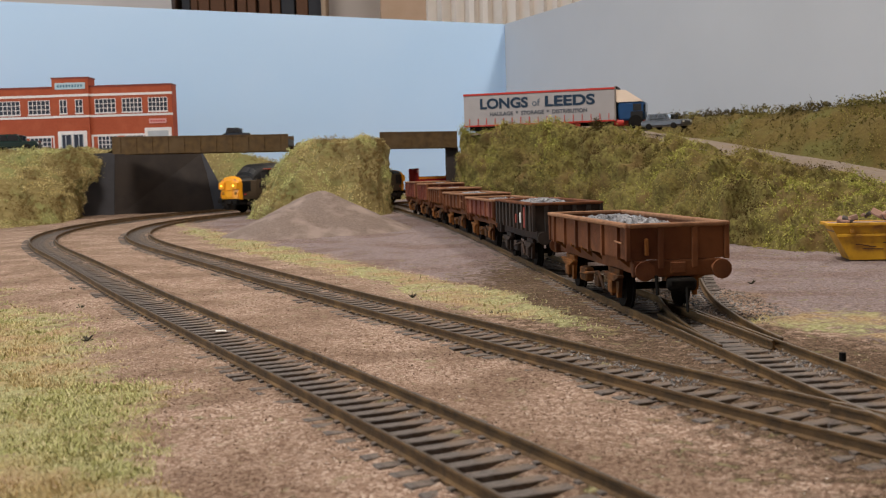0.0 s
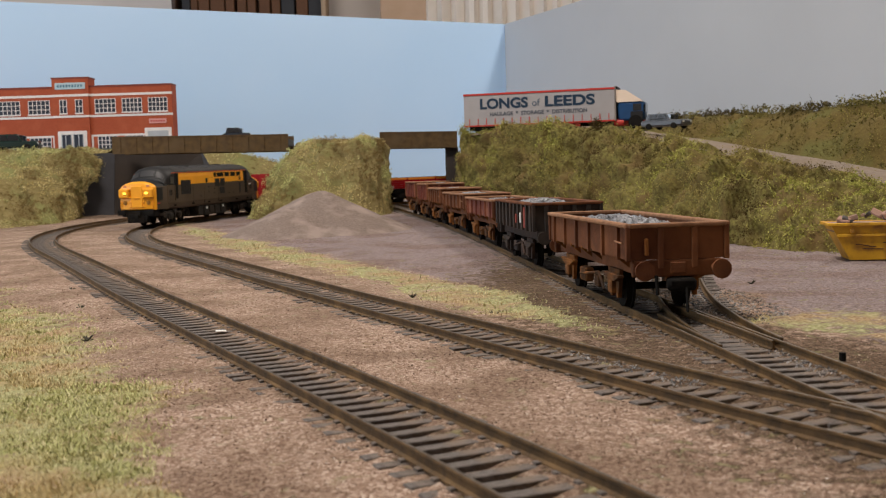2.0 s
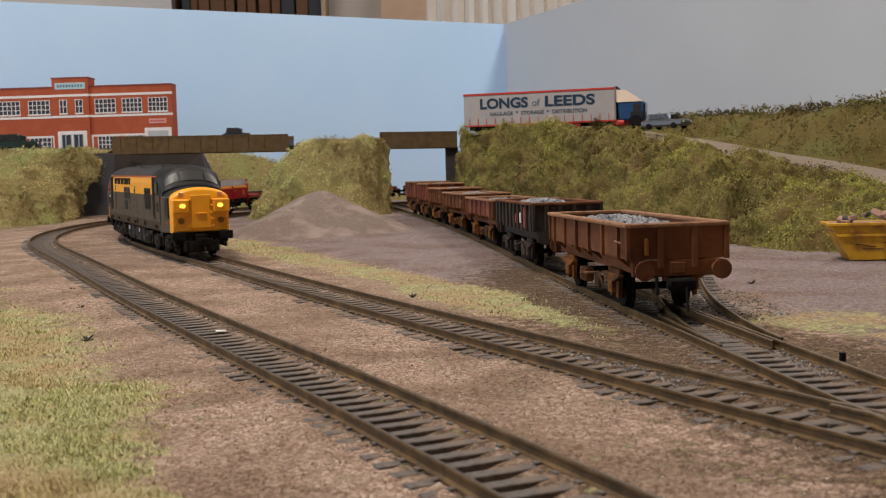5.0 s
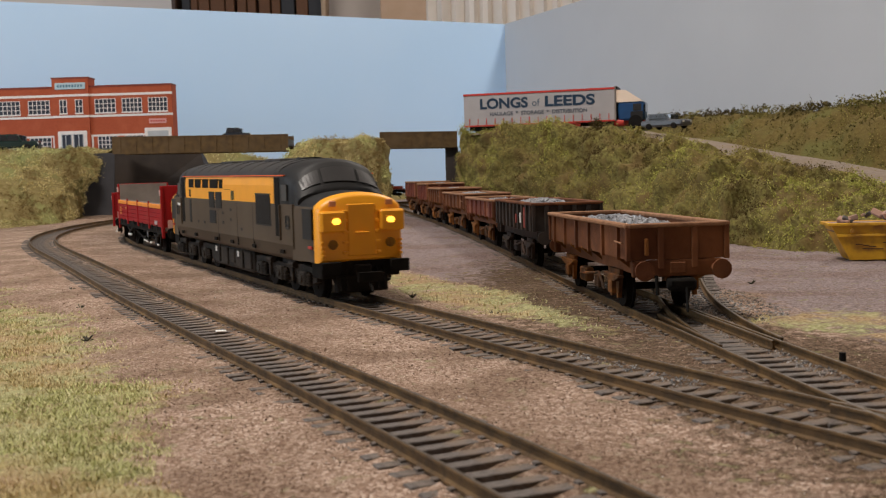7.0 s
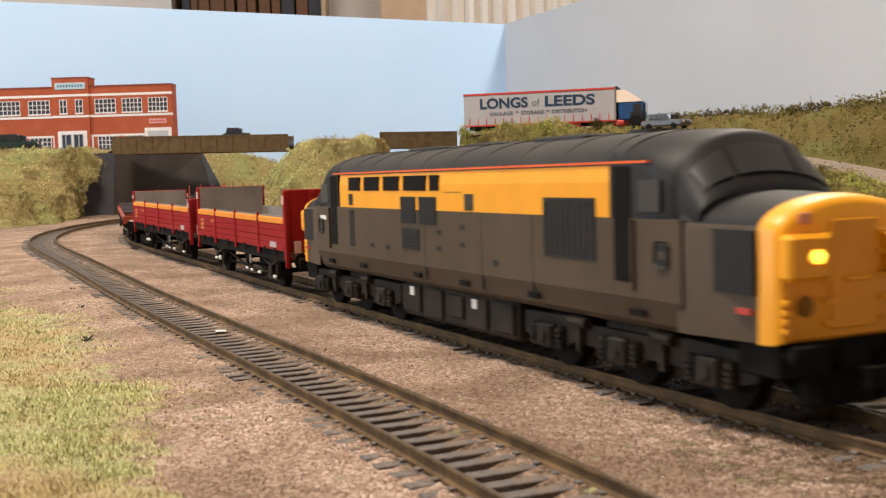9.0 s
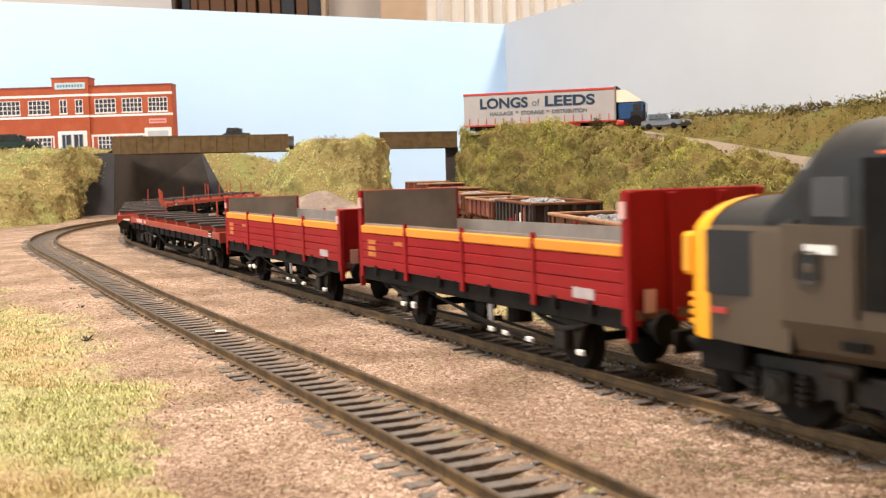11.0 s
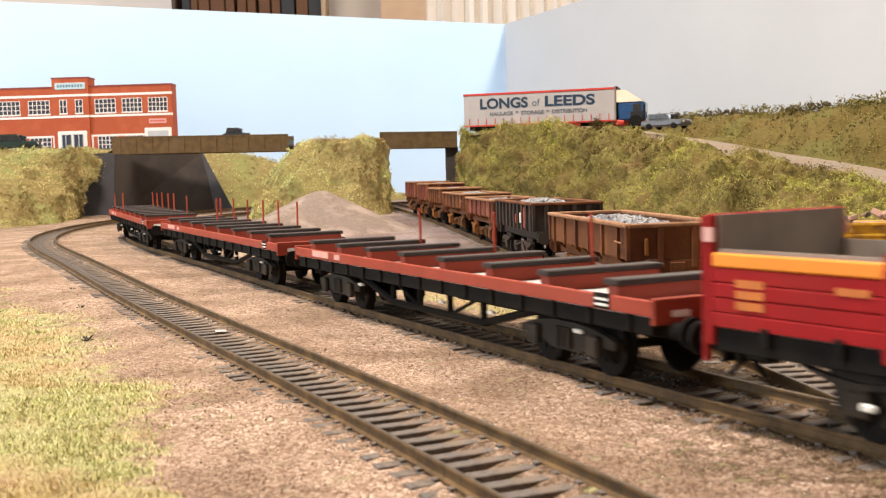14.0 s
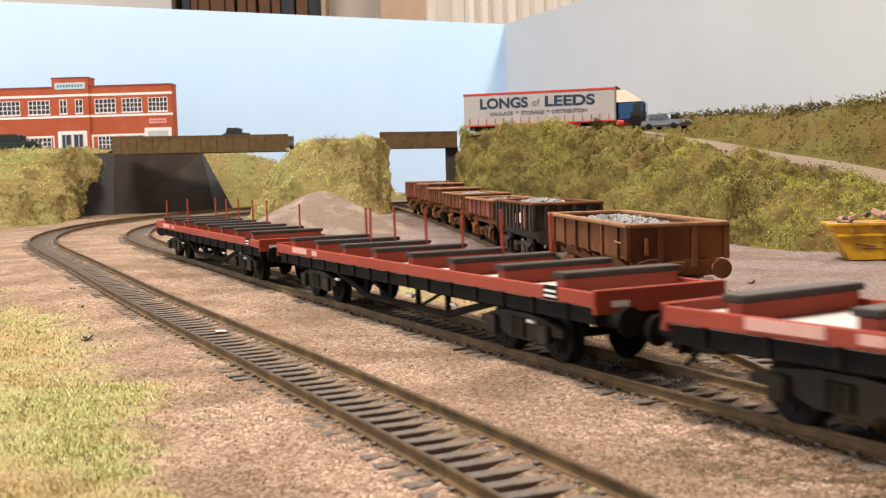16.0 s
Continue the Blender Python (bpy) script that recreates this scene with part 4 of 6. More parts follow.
    for x in (-10, 22, 46):
        plate(loco, "panel_line", x, x + 0.22, 15, 33, M_GRILLE, 0.05)
    cab_end(loco, 1)
    cab_end(loco, -1)
    # tanks between the bogies
    bm = BM()
    box(bm, -33, 33, -14.5, 14.5, 3.6, 13.2, 0.8)
    part("fuel_tank", bm, M_BOGIE, loco, "grimy fuel tank and battery boxes")
    for x0, x1, z0, z1 in ((-32, -20, 5, 12.4), (-17, -6, 4.4, 12.4), (-3, 6, 6, 12), (8, 19, 4.4, 12.4), (22, 32, 5, 12.4)):
        for sd in (-1, 1):
            bm = BM()
            a, b = sorted((sd * 14.3, sd * 15.4))
            box(bm, x0, x1, a, b, z0, z1, 0.4)
            part("battery_box", bm, M_BOGIE, loco)
    plate(loco, "marking", -26.0, -23.4, 9.6, 12.0, M_WHITE, 0.2, 15.4, "small white notice")
    plate(loco, "marking", 11.8, 14.4, 9.4, 11.8, M_WHITE, 0.2, 15.4, "small white notice")
    for x in (74, -74):
        SWIVEL.append((loco_bogie(loco, x), x, 74.0))
    TRAIN.append((loco, 0.0, 74.0))
    return loco


LOCO = locomotive()


def open_wagon(length, top_front, top_rear, back):
    """A red open wagon with planked sides, a yellow top strip and tall ends."""
    w = thing("open_wagon", 0, 0, 0, 0, "maroon open wagon with yellow top strip and tall end boards", "wagon", "open wagons of the train")
    h, hw = length / 2, 16.6
    bm = BM()
    box(bm, -h, h, -hw + 1, hw - 1, 13.2, 15.6, 0.2)
    part("floor_plate", bm, M_INNER, w)
    for sd in (-1, 1):
        for k in range(4):
            z0 = 15.6 + k * 2.5
            bm = BM()
            a, b = sorted((sd * (hw - 1.1), sd * (hw - 0.05 * (k % 2))))
            box(bm, -h + 1.5, h - 1.5, a, b, z0 + 0.12, z0 + 2.5, 0.16)
            part("side_plank", bm, M_RED, w)
        bm = BM()
        a, b = sorted((sd * (hw - 1.0), sd * (hw + 0.12)))
        box(bm, -h + 1.5, h - 1.5, a, b, 25.7, 28.1, 0.3)
        part("top_strip", bm, M_STRIPE, w, "yellow painted top strip")
        bm = BM()
        a, b = sorted((sd * (hw - 1.5), sd * (hw - 1.05)))
        box(bm, -h + 1.5, h - 1.5, a, b, 15.6, 28.7)
        part("side_lining", bm, M_INNER, w)
        for x in (-0.5 * h, 0.0, 0.5 * h):
            bm = BM()
            a, b = sorted((sd * (hw - 0.5), sd * (hw + 0.45)))
            box(bm, x - 0.9, x + 0.9, a, b, 13.5, 27.2, 0.2)
            box(bm, x - 0.5, x + 0.5, a, b, 27.2, 29.4, 0.15)
            part("door_post", bm, M_RED, w)
        for x in (-0.82 * h, -0.62 * h, -0.2 * h, 0.2 * h, 0.62 * h, 0.82 * h):
            bm = BM()
            a, b = sorted((sd * (hw - 0.1), sd * (hw + 0.3)))
            box(bm, x - 0.8, x + 0.8, a, b, 13.4, 16.4, 0.1)
            part("hinge", bm, M_BLACK, w)
    for sg, top in ((1, top_front), (-1, top_rear)):
        bm = BM()
        a, b = sorted((sg * h, sg * (h - 1.6)))
        box(bm, a, b, -hw, hw, 12.5, top, 0.25)
        box(bm, *sorted((sg * h, sg * (h + 1.0))), -hw, -hw + 1.6, 9.5, top - 0.3, 0.2)
        box(bm, *sorted((sg * h, sg * (h + 1.0))), hw - 1.6, hw, 9.5, top - 0.3, 0.2)
        for y in (-6, 6):
            box(bm, *sorted((sg * h, sg * (h + 0.9))), y - 0.9, y + 0.9, 11, top - 0.6, 0.2)
        part("end_board", bm, M_RED, w, "tall maroon end board")
        bm = BM()
        box(bm, *sorted((sg * (h - 1.6), sg * (h - 2.1))), -hw + 1.2, hw - 1.2, 15.5, top - 0.2)
        part("end_lining", bm, M_INNER, w, "grey inner face")
        for sd in (-1, 1):
            bm = BM()
            box(bm, *sorted((sg * (h - 2.0), sg * (h + 0.2))), *sorted((sd * (hw - 0.3), sd * (hw + 0.25))), top - 5.4 if top > 36 else top - 4.6, top - 2.2)
            part("marking", bm, mat("pale_pink_label", (0.62, 0.38, 0.34), (0.55, 0.33, 0.30)), w, "pale label plate")
            bm = BM()
            box(bm, *sorted((sg * (h + 0.9), sg * (h + 1.25))), sd * 12 - 1.3, sd * 12 + 1.3, 15.0, 19.5)
            part("marking", bm, mat("pale_pink_label", (0.62, 0.38, 0.34)), w)
        buffers(w, sg * (h + 0.5), sg, 12.4, 12.0, 3.0, 5.0)
        coupling(w, sg * h, sg)
    # underframe
    for sd in (-1, 1):
        bm = BM()
        a, b = sorted((sd * (hw - 2.2), sd * (hw - 0.8)))
        box(bm, -h, h, a, b, 11.6, 15.4, 0.2)
        part("solebar", bm, M_BLACK, w)
        for x in (-0.6 * h, 0.6 * h):
            bm = BM()
            a, b = sorted((sd * 11.6, sd * 12.8))
            prism(bm, [(x - 7, 11.8), (x + 7, 11.8), (x + 4.2, 3.4), (x + 2.9, 3.4), (x + 2.3, 8.8), (x - 2.3, 8.8), (x - 2.9, 3.4), (x - 4.2, 3.4)], "y", a, b)
            a, b = sorted((sd * 12.8, sd * 14.6))
            box(bm, x - 2.2, x + 2.2, a, b, 4.4, 8.6, 0.4)
            a, b = sorted((sd * 13.0, sd * 14.4))
            prism(bm, [(x - 11, 11.2), (x - 5, 9.2), (x, 8.6), (x + 5, 9.2), (x + 11, 11.2), (x + 5, 10.2), (x, 9.7), (x - 5, 10.2)], "y", a, b)
            part("axle_guard", bm, M_BOGIE, w)
        bm = BM()
        a, b = sorted((sd * 14.6, sd * 15.2))
        prism(bm, [(-26, 11.4), (-24, 11.4), (10, 7.2), (30, 5.6), (30, 4.8), (10, 6.2)], "y", a, b)
        part("brake_lever", bm, M_BLACK, w)
        for x, z, c in ((30, 5.2, 1), (-34, 6.6, 1), (-41, 6.6, 1), (12, 5.6, 1), (19, 5.4, 1), (-0.6 * h + 8, 7.2, 1), (0.6 * h + 9, 5.0, 1)):
            bm = BM()
            a, b = sorted((sd * 14.6, sd * 15.6))
            box(bm, x - 1.2, x + 1.2, a, b, z - 0.6, z + 0.5, 0.2)
            part("marking", bm, M_WHITE, w, "white lever end")
        bm = BM()
        prism(bm, [(-3.4, 11.6), (3.4, 11.6), (0.9, 5.4), (-0.9, 5.4)], "y", *sorted((sd * 11.4, sd * 12.0)))
        rod(bm, (0, sd * 12.6, 6.2), (0, sd * 6.0, 6.2), 0.6, 6)
        for q in (-1, 1):
            rod(bm, (0, sd * 10.2, 6.2 + q * 0.8), (q * (0.6 * h - 8.4), sd * 10.2, 5.4), 0.4, 6)
            box(bm, *sorted((q * (0.6 * h - 8.6), q * (0.6 * h - 6.6))), *sorted((sd * 8.2, sd * 10.2)), 3.6, 9.0, 0.4)
        part("brake_gear", bm, M_BLACK, w)
        part("vacuum_cylinder", rod(BM(), (9.5, sd * 6.0, 6.4), (9.5, sd * 6.0, 12.0), 3.2, 14), M_BLACK, w)
        part("notice_plate", box(BM(), 5.0, 7.2, *sorted((sd * 12.0, sd * 12.4)), 6.6, 11.4), mat("grey_notice", (0.42, 0.40, 0.38)), w, "pale grey notice plate")
        plate(w, "marking", h - 19, h - 11, 16.6, 18.8, mat("grey_label", (0.42, 0.36, 0.36), (0.36, 0.30, 0.30)), 0.14, hw, "", (sd,))
        for z in (19.0, 20.8, 22.6):
            plate(w, "marking", -h + 7, -h + 13, z, z + 1.3, mat("amber_mark", (0.50, 0.15, 0.03)), 0.14, hw, "", (sd,))
        plate(w, "marking", -h + 27, -h + 33, 22.9, 24.0, mat("amber_mark", (0.5, 0.15, 0.03)), 0.16, hw, "", (sd,))
    for x in (-0.6 * h, 0.6 * h):
        wheelset(w, x, 6.2, 6.2)
    TRAIN.append((w, back, 0.6 * h))
    return w


open_wagon(140, 38.5, 38.5, 208.5)
open_wagon(145, 32.5, 34.5, 370.0)


def flat_bogie(parent, x):
    b = BM()
    for sd in (-1, 1):
        y0, y1 = sorted((sd * 11.4, sd * 13.2))
        prism(b, [(-19, 8.0), (-12, 9.6), (-5, 10.4), (5, 10.4), (12, 9.6), (19, 8.0), (19, 6.4), (11, 6.2), (5, 4.2), (-5, 4.2), (-11, 6.2), (-19, 6.4)], "y", y0, y1)
        for ax in (-12, 12):
            box(b, ax - 2.2, ax + 2.2, *sorted((sd * 13.0, sd * 14.6)), 4.2, 8.8, 0.4)
        for k in (-2.2, 0, 2.2):
            rod(b, (k, sd * 13.4, 4.8), (k, sd * 13.4, 9.2), 0.9, 8)
    box(b, -5, 5, -11.6, 11.6, 6.5, 11.0, 0.4)
    bogie = part("bogie", b, M_BOGIE, parent, "black four-wheel bogie")
    bogie.matrix_basis = pose(x * MM, 0, 0)
    for ax in (-12, 12):
        wheelset(bogie, ax, 6.2, 6.2)
    return bogie


def flat_wagon(length, back, seed, stakes):
    w = thing("bolster_wagon", 0, 0, 0, 0, "bauxite red bogie flat wagon with bolsters and stakes", "wagon", "flat wagons of the train")
    h, hw, rnd = length / 2, 16.4, random.Random(seed)
    bm = BM()
    box(bm, -h + 1, h - 1, -hw + 1, hw - 1, 14.6, 16.4)
    part("deck", bm, M_DECK, w, "pale steel deck between bolsters")
    for sd in (-1, 1):
        bm = BM()
        a, b = sorted((sd * (hw - 1.1), sd * hw))
        box(bm, -h, h, a, b, 15.1, 18.1, 0.2)
        part("side_rail", bm, M_BAUXITE, w)
        bm = BM()
        a, b = sorted((sd * (hw - 2.6), sd * (hw - 0.9)))
        box(bm, -h + 2, h - 2, a, b, 11.4, 14.9, 0.2)
        for k in range(int(length / 14)):
            x = -h + 10 + k * 14
            box(bm, x - 0.7, x + 0.7, *sorted((sd * (hw - 1.2), sd * (hw - 0.3))), 11.6, 15.0)
        part("solebar", bm, M_BLACK, w)
        # truss rods below the middle
        bm = BM()
        y = sd * 11.0
        q = 0.27 * h
        for p0, p1 in (((-0.56 * h, y, 12), (-q, y, 5.2)), ((-q, y, 5.2), (q, y, 5.2)), ((q, y, 5.2), (0.56 * h, y, 12))):
            rod(bm, p0, p1, 1.0, 6)
        for x in (-q, -q / 3, q / 3, q):
            rod(bm, (x, y, 5.2), (x, y, 12.5), 0.9, 6)
        rod(bm, (-q, y, 12), (-q / 3, y, 5.2), 0.5, 6)
        rod(bm, (q, y, 12), (q / 3, y, 5.2), 0.5, 6)
        part("truss", bm, M_BLACK, w, "black trussed underframe")
        plate(w, "marking", -h + 20, -h + 36, 15.9, 17.9, mat("faded_white_mark", (0.56, 0.30, 0.26), (0.60, 0.34, 0.30), 400), 0.14, hw, "", (sd,))
        plate(w, "marking", -h + 42, -h + 47, 15.9, 17.6, mat("faded_white_mark", (0.56, 0.30, 0.26)), 0.14, hw, "", (sd,))
        plate(w, "marking", h - 20, h - 14.5, 15.3, 18.3, M_BLACK, 0.12, hw, "black stencil panel", (sd,))
        for z in (15.8, 16.9):
            plate(w, "marking", h - 19.6, h - 15, z, z + 0.5, M_WHITE, 0.2, hw, "", (sd,))
        for x in (-0.45 * h, 0.1 * h, 0.36 * h, h - 30):
            bm = BM()
            box(bm, x - 1.5, x + 1.5, *sorted((sd * 13.4, sd * 14.4)), 8.6, 9.4, 0.15)
            part("marking", bm, M_WHITE, w)
    for sg in (1, -1):
        bm = BM()
        box(bm, *sorted((sg * h, sg * (h - 1.3))), -hw, hw, 13.6, 18.6, 0.2)
        part("headstock", bm, M_BAUXITE, w)
        plate_bm = BM()
        box(plate_bm, *sorted((sg * h, sg * (h + 0.3))), -12.5, -8.5, 15.0, 16.2)
        part("marking", plate_bm, M_WHITE, w)
        bm = BM()
        box(bm, *sorted((sg * (h - 3), sg * (h - 16))), -8, 8, 9.5, 14.6, 0.4)
        part("end_frame", bm, M_BLACK, w)
        buffers(w, sg * h, sg, 12.6, 12.0, 3.0, 5.0)
        coupling(w, sg * h, sg)
    n = 8
    for k in range(n):
        x = -h + 16 + k * (length - 32) / (n - 1)
        bm = BM()
        box(bm, x - 1.9, x + 1.9, -14.6, 14.6, 16.4, 19.8, 0.15)
        bo = part("bolster", bm, M_BAUXITE, w, "red cross bolster with dark wooden top")
        bm = BM()
        box(bm, x - 2.6, x + 2.6, -15.2, 15.2, 19.8, 21.1, 0.25)
        part("bolster_top", bm, M_BOLSTER, bo)
        if k in stakes:
            for dy in stakes[k]:
                bm = BM()
                box(bm, x + 2.05, x + 2.85, dy - 0.38, dy + 0.38, 16.4, 31.5 + rnd.uniform(-0.6, 0.4), 0.15)
                ob = part("stake", bm, M_BAUXITE, w)
                ob.rotation_euler = (radians(rnd.uniform(-1, 1)), radians(rnd.uniform(-0.8, 0.8)), 0)
    for x in (-0.66 * h, 0.66 * h):
        SWIVEL.append((flat_bogie(w, x), x, 0.66 * h))
    TRAIN.append((w, back, 0.66 * h))
    return w


flat_wagon(215, 564.5, 1, {1: (13.5,), 3: (13.5,), 5: (13.5,)})
flat_wagon(218, 803.5, 2, {0: (13.5,), 1: (13.5, 4.0), 2: (13.5,), 3: (13.5,), 4: (13.5,), 5: (13.5,)})
flat_wagon(206, 1040.0, 3, {0: (13.5, -13.5), 1: (13.5,), 2: (13.5, -13.5), 3: (13.5,), 4: (13.5,), 6: (13.5,)})

# ---- standing stone wagons on the siding ----
M_RUST = mat("rust_brown_paint", (0.13, 0.045, 0.017), (0.075, 0.026, 0.011), 120, 0.8, 0, 0.35, 700, 0.25, (0.21, 0.08, 0.03), 60)
M_RUST2 = mat("orange_rust", (0.25, 0.095, 0.024), (0.085, 0.038, 0.013), 130, 0.85, 0, 0.4, 800, 0.2, (0.028, 0.016, 0.010), 60)
M_REDRUST = mat("reddish_rust_paint", (0.15, 0.038, 0.022), (0.11, 0.028, 0.018), 160, 0.75, 0, 0.35, 700, 0.35, (0.27, 0.10, 0.05), 60)
M_SOOT = mat("sooty_black_paint", (0.018, 0.014, 0.012), (0.032, 0.022, 0.017), 200, 0.75, 0, 0.3, 800, 0.35, (0.055, 0.030, 0.02), 70)
M_RIM = mat("worn_rim", (0.29, 0.145, 0.072), (0.19, 0.088, 0.042), 300, 0.75, 0, 0.3, 900, 0.35)
M_STONE = mat("grey_stone_load", (0.34, 0.34, 0.35), (0.22, 0.22, 0.23), 900, 0.9, 0, 0.4, 1800, 0.3)


def stone_load(parent, x0, x1, hw, z, rise, seed, n, shift=0.0):
    """A heap of chippings: each stone an irregular block, joined."""
    rnd = random.Random(seed)
    verts, faces = [], []
    for k in range(n):
        u, v = rnd.uniform(-1, 1), rnd.uniform(-1, 1)
        x = (x0 + x1) / 2 + u * (x1 - x0) / 2
        y = v * hw
        hgt = z + rise * max(-0.3, 1 - ((u - shift) ** 2 + v * v) * 1.05)
        r = rnd.uniform(0.55, 1.15)
        m = Euler((rnd.uniform(0, 3), rnd.uniform(0, 3), rnd.uniform(0, 3))).to_matrix()
        b = len(verts)
        for sx in (-1, 1):
            for sy in (-1, 1):
                for sz in (-1, 1):
                    p = m @ Vector((sx * r * rnd.uniform(0.55, 1), sy * r * rnd.uniform(0.55, 1), sz * r * rnd.uniform(0.5, 0.9)))
                    verts.append((x + p.x, y + p.y, hgt + p.z))
        faces += [tuple(b + i for i in f) for f in ((0, 1, 3, 2), (4, 6, 7, 5), (0, 4, 5, 1), (2, 3, 7, 6), (0, 2, 6, 4), (1, 5, 7, 3))]
    ob = from_arrays("stone_load", verts, faces, M_STONE, False, parent)
    ob["kind"] = "stuff"
    bm = BM()
    box(bm, x0, x1, -hw, hw, z - 4, z - 0.8)
    part("load_base", bm, M_STONE, parent)


def stone_wagon(y_near, y_far, top, style, label, load=0.0, seed=1):
    """A four-wheeled steel wagon; +x is the end that faces the layout's front."""
    ym = (y_near + y_far) / 2
    i = min(range(len(LINE_C.pts)), key=lambda k: abs(LINE_C.pts[k][1] - ym))
    x, y, a = LINE_C.pts[i]
    length = (y_far - y_near) / math.sin(a)
    w = thing("stone_wagon", x, y, zg(y), math.degrees(a) + 180, label, "wagon", "stone wagons on the siding")
    h, hw, zb = length / 2, 14.5, 16.2
    paint = {"rust": M_RUST, "black": M_SOOT, "red": M_REDRUST}[style]
    ribm = M_SOOT if style == "black" else paint
    for sd in (-1, 1):
        bm = BM()
        a0, b0 = sorted((sd * (hw - 1.0), sd * hw))
        box(bm, -h, h, a0, b0, zb, top - 0.8)
        part("side_sheet", bm, paint, w)
        nr = 10 if style == "black" else 6
        for k in range(nr):
            xx = -h + (k + 0.5) * length / nr if style != "black" else -h + 4 + k * (length - 8) / (nr - 1)
            bm = BM()
            a0, b0 = sorted((sd * (hw - 0.1), sd * (hw + 0.95)))
            wd = 0.8 if style != "black" else 1.1
            prism(bm, [(xx - wd, zb - 0.4), (xx + wd, zb - 0.4), (xx + wd, top - 1.2), (xx - wd, top - 1.2)], "y", a0, b0)
            part("side_rib", bm, ribm, w)
        bm = BM()
        a0, b0 = sorted((sd * (hw - 1.3), sd * (hw + 1.1)))
        box(bm, -h - 0.6, h + 0.6, a0, b0, top - 1.3, top, 0.35)
        part("top_rim", bm, M_RIM if style != "black" else M_RUST, w, "worn pale rim")
        # solebar and running gear
        bm = BM()
        a0, b0 = sorted((sd * 9.6, sd * 11.2))
        box(bm, -h, h, a0, b0, 11.6, zb, 0.2)
        part("solebar", bm, M_RUST if style != "black" else M_SOOT, w)
        for xx in (-0.56 * h, 0.56 * h):
            bm = BM()
            a0, b0 = sorted((sd * 11.2, sd * 12.4))
            prism(bm, [(xx - 7, 12), (xx + 7, 12), (xx + 4.6, 3.2), (xx + 3.0, 3.2), (xx + 2.4, 8.6), (xx - 2.4, 8.6), (xx - 3.0, 3.2), (xx - 4.6, 3.2)], "y", a0, b0)
            a0, b0 = sorted((sd * 11.6, sd * 14.0))
            box(bm, xx - 2.1, xx + 2.1, a0, b0, 4.4, 8.4, 0.4)
            for k, (wd, z) in enumerate(((10, 9.8), (8, 9.1), (5.5, 8.4))):
                box(bm, xx - wd, xx + wd, a0 + 0.3, b0 - 0.3, z, z + 0.65)
            part("axle_guard", bm, M_RUST2 if style != "black" else M_SOOT, w, "rust-orange axle guard")
        bm = BM()
        rod(bm, (-0.25 * h, sd * 12.6, 6.5), (0.3 * h, sd * 13.6, 9.6), 0.45, 6)
        rod(bm, (0.3 * h, sd * 13.6, 9.6), (0.42 * h, sd * 13.6, 4.6), 0.45, 6)
        box(bm, -0.28 * h, -0.12 * h, *sorted((sd * 9.5, sd * 12.5)), 4.2, 9.0, 0.5)
        box(bm, 0.10 * h, 0.2 * h, *sorted((sd * 10.5, sd * 12.5)), 4.0, 8.0, 0.4)
        part("brake_gear", bm, M_RUST2 if style != "black" else M_SOOT, w)
        if style != "black":
            for xx in (-0.8 * h, -0.35 * h, -0.05 * h, 0.2 * h, 0.8 * h):
                bm = BM()
                prism(bm, [(sd * 9.8, 12.0), (sd * (hw + 0.2), zb - 0.2), (sd * (hw + 0.2), zb + 0.6), (sd * 9.8, zb)], "x", xx - 0.6, xx + 0.6)
                part("side_bracket", bm, M_RUST2, w)
    for sg in (1, -1):
        bm = BM()
        box(bm, *sorted((sg * h, sg * (h - 1.0))), -hw, hw, zb, top - 0.8)
        part("end_sheet", bm, paint, w)
        for yy in (-5.0, 5.0) if style != "black" else (-9, -3, 3, 9):
            bm = BM()
            box(bm, *sorted((sg * (h - 0.1), sg * (h + 0.9))), yy - 0.9, yy + 0.9, zb - 2.6, top - 1.2, 0.2)
            part("end_rib", bm, paint, w)
        for yy in (-hw, hw):
            bm = BM()
            box(bm, *sorted((sg * (h - 0.6), sg * (h + 0.7))), yy - 0.8, yy + 0.8, zb - 0.3, top - 0.8, 0.25)
            part("corner_post", bm, M_RUST if style != "black" else paint, w)
        bm = BM()
        box(bm, *sorted((sg * (h - 1.2), sg * (h + 1.0))), -hw, hw, top - 1.3, top + 0.02, 0.35)
        part("top_rim", bm, M_RIM if style != "black" else M_RUST, w)
        bm = BM()
        box(bm, *sorted((sg * (h - 2.0), sg * (h + 0.2))), -13.2, 13.2, 11.2, zb - 0.2, 0.3)
        box(bm, *sorted((sg * (h - 0.5), sg * (h + 0.8))), -2.4, 2.4, 12.0, 15.4, 0.3)
        part("headstock", bm, M_RUST if style != "black" else M_SOOT, w)
        buffers(w, sg * h, sg, 13.4, 11.2, 2.85, 5.0, M_RUST if style != "black" else M_SOOT)
        bm = BM()
        box(bm, *sorted((sg * (h - 6), sg * (h + 4.0))), -1.8, 1.8, 7.0, 10.4, 0.5)
        box(bm, *sorted((sg * (h + 2.0), sg * (h + 5.0))), -4.2, 4.2, 7.4, 11.0, 0.8)
        rod(bm, (sg * (h + 5.0), 1.0, 8.4), (sg * (h + 7.5), 0.4, 1.6), 0.45, 6)
        rod(bm, (sg * (h + 0.5), -6.5, 11.6), (sg * (h + 1.6), -6.5, 6.0), 0.6, 6)
        part("coupling", bm, M_BLACK, w, "heavy dark tension-lock coupling", True)
        if sg > 0 and style != "black":
            bm = BM()
            box(bm, h, h + 0.9, -9.8, -8.6, zb + 1.2, zb + 6.2, 0.3)
            part("lamp_bracket", bm, M_RUST2, w, "orange rusty lamp bracket")
    bm = BM()
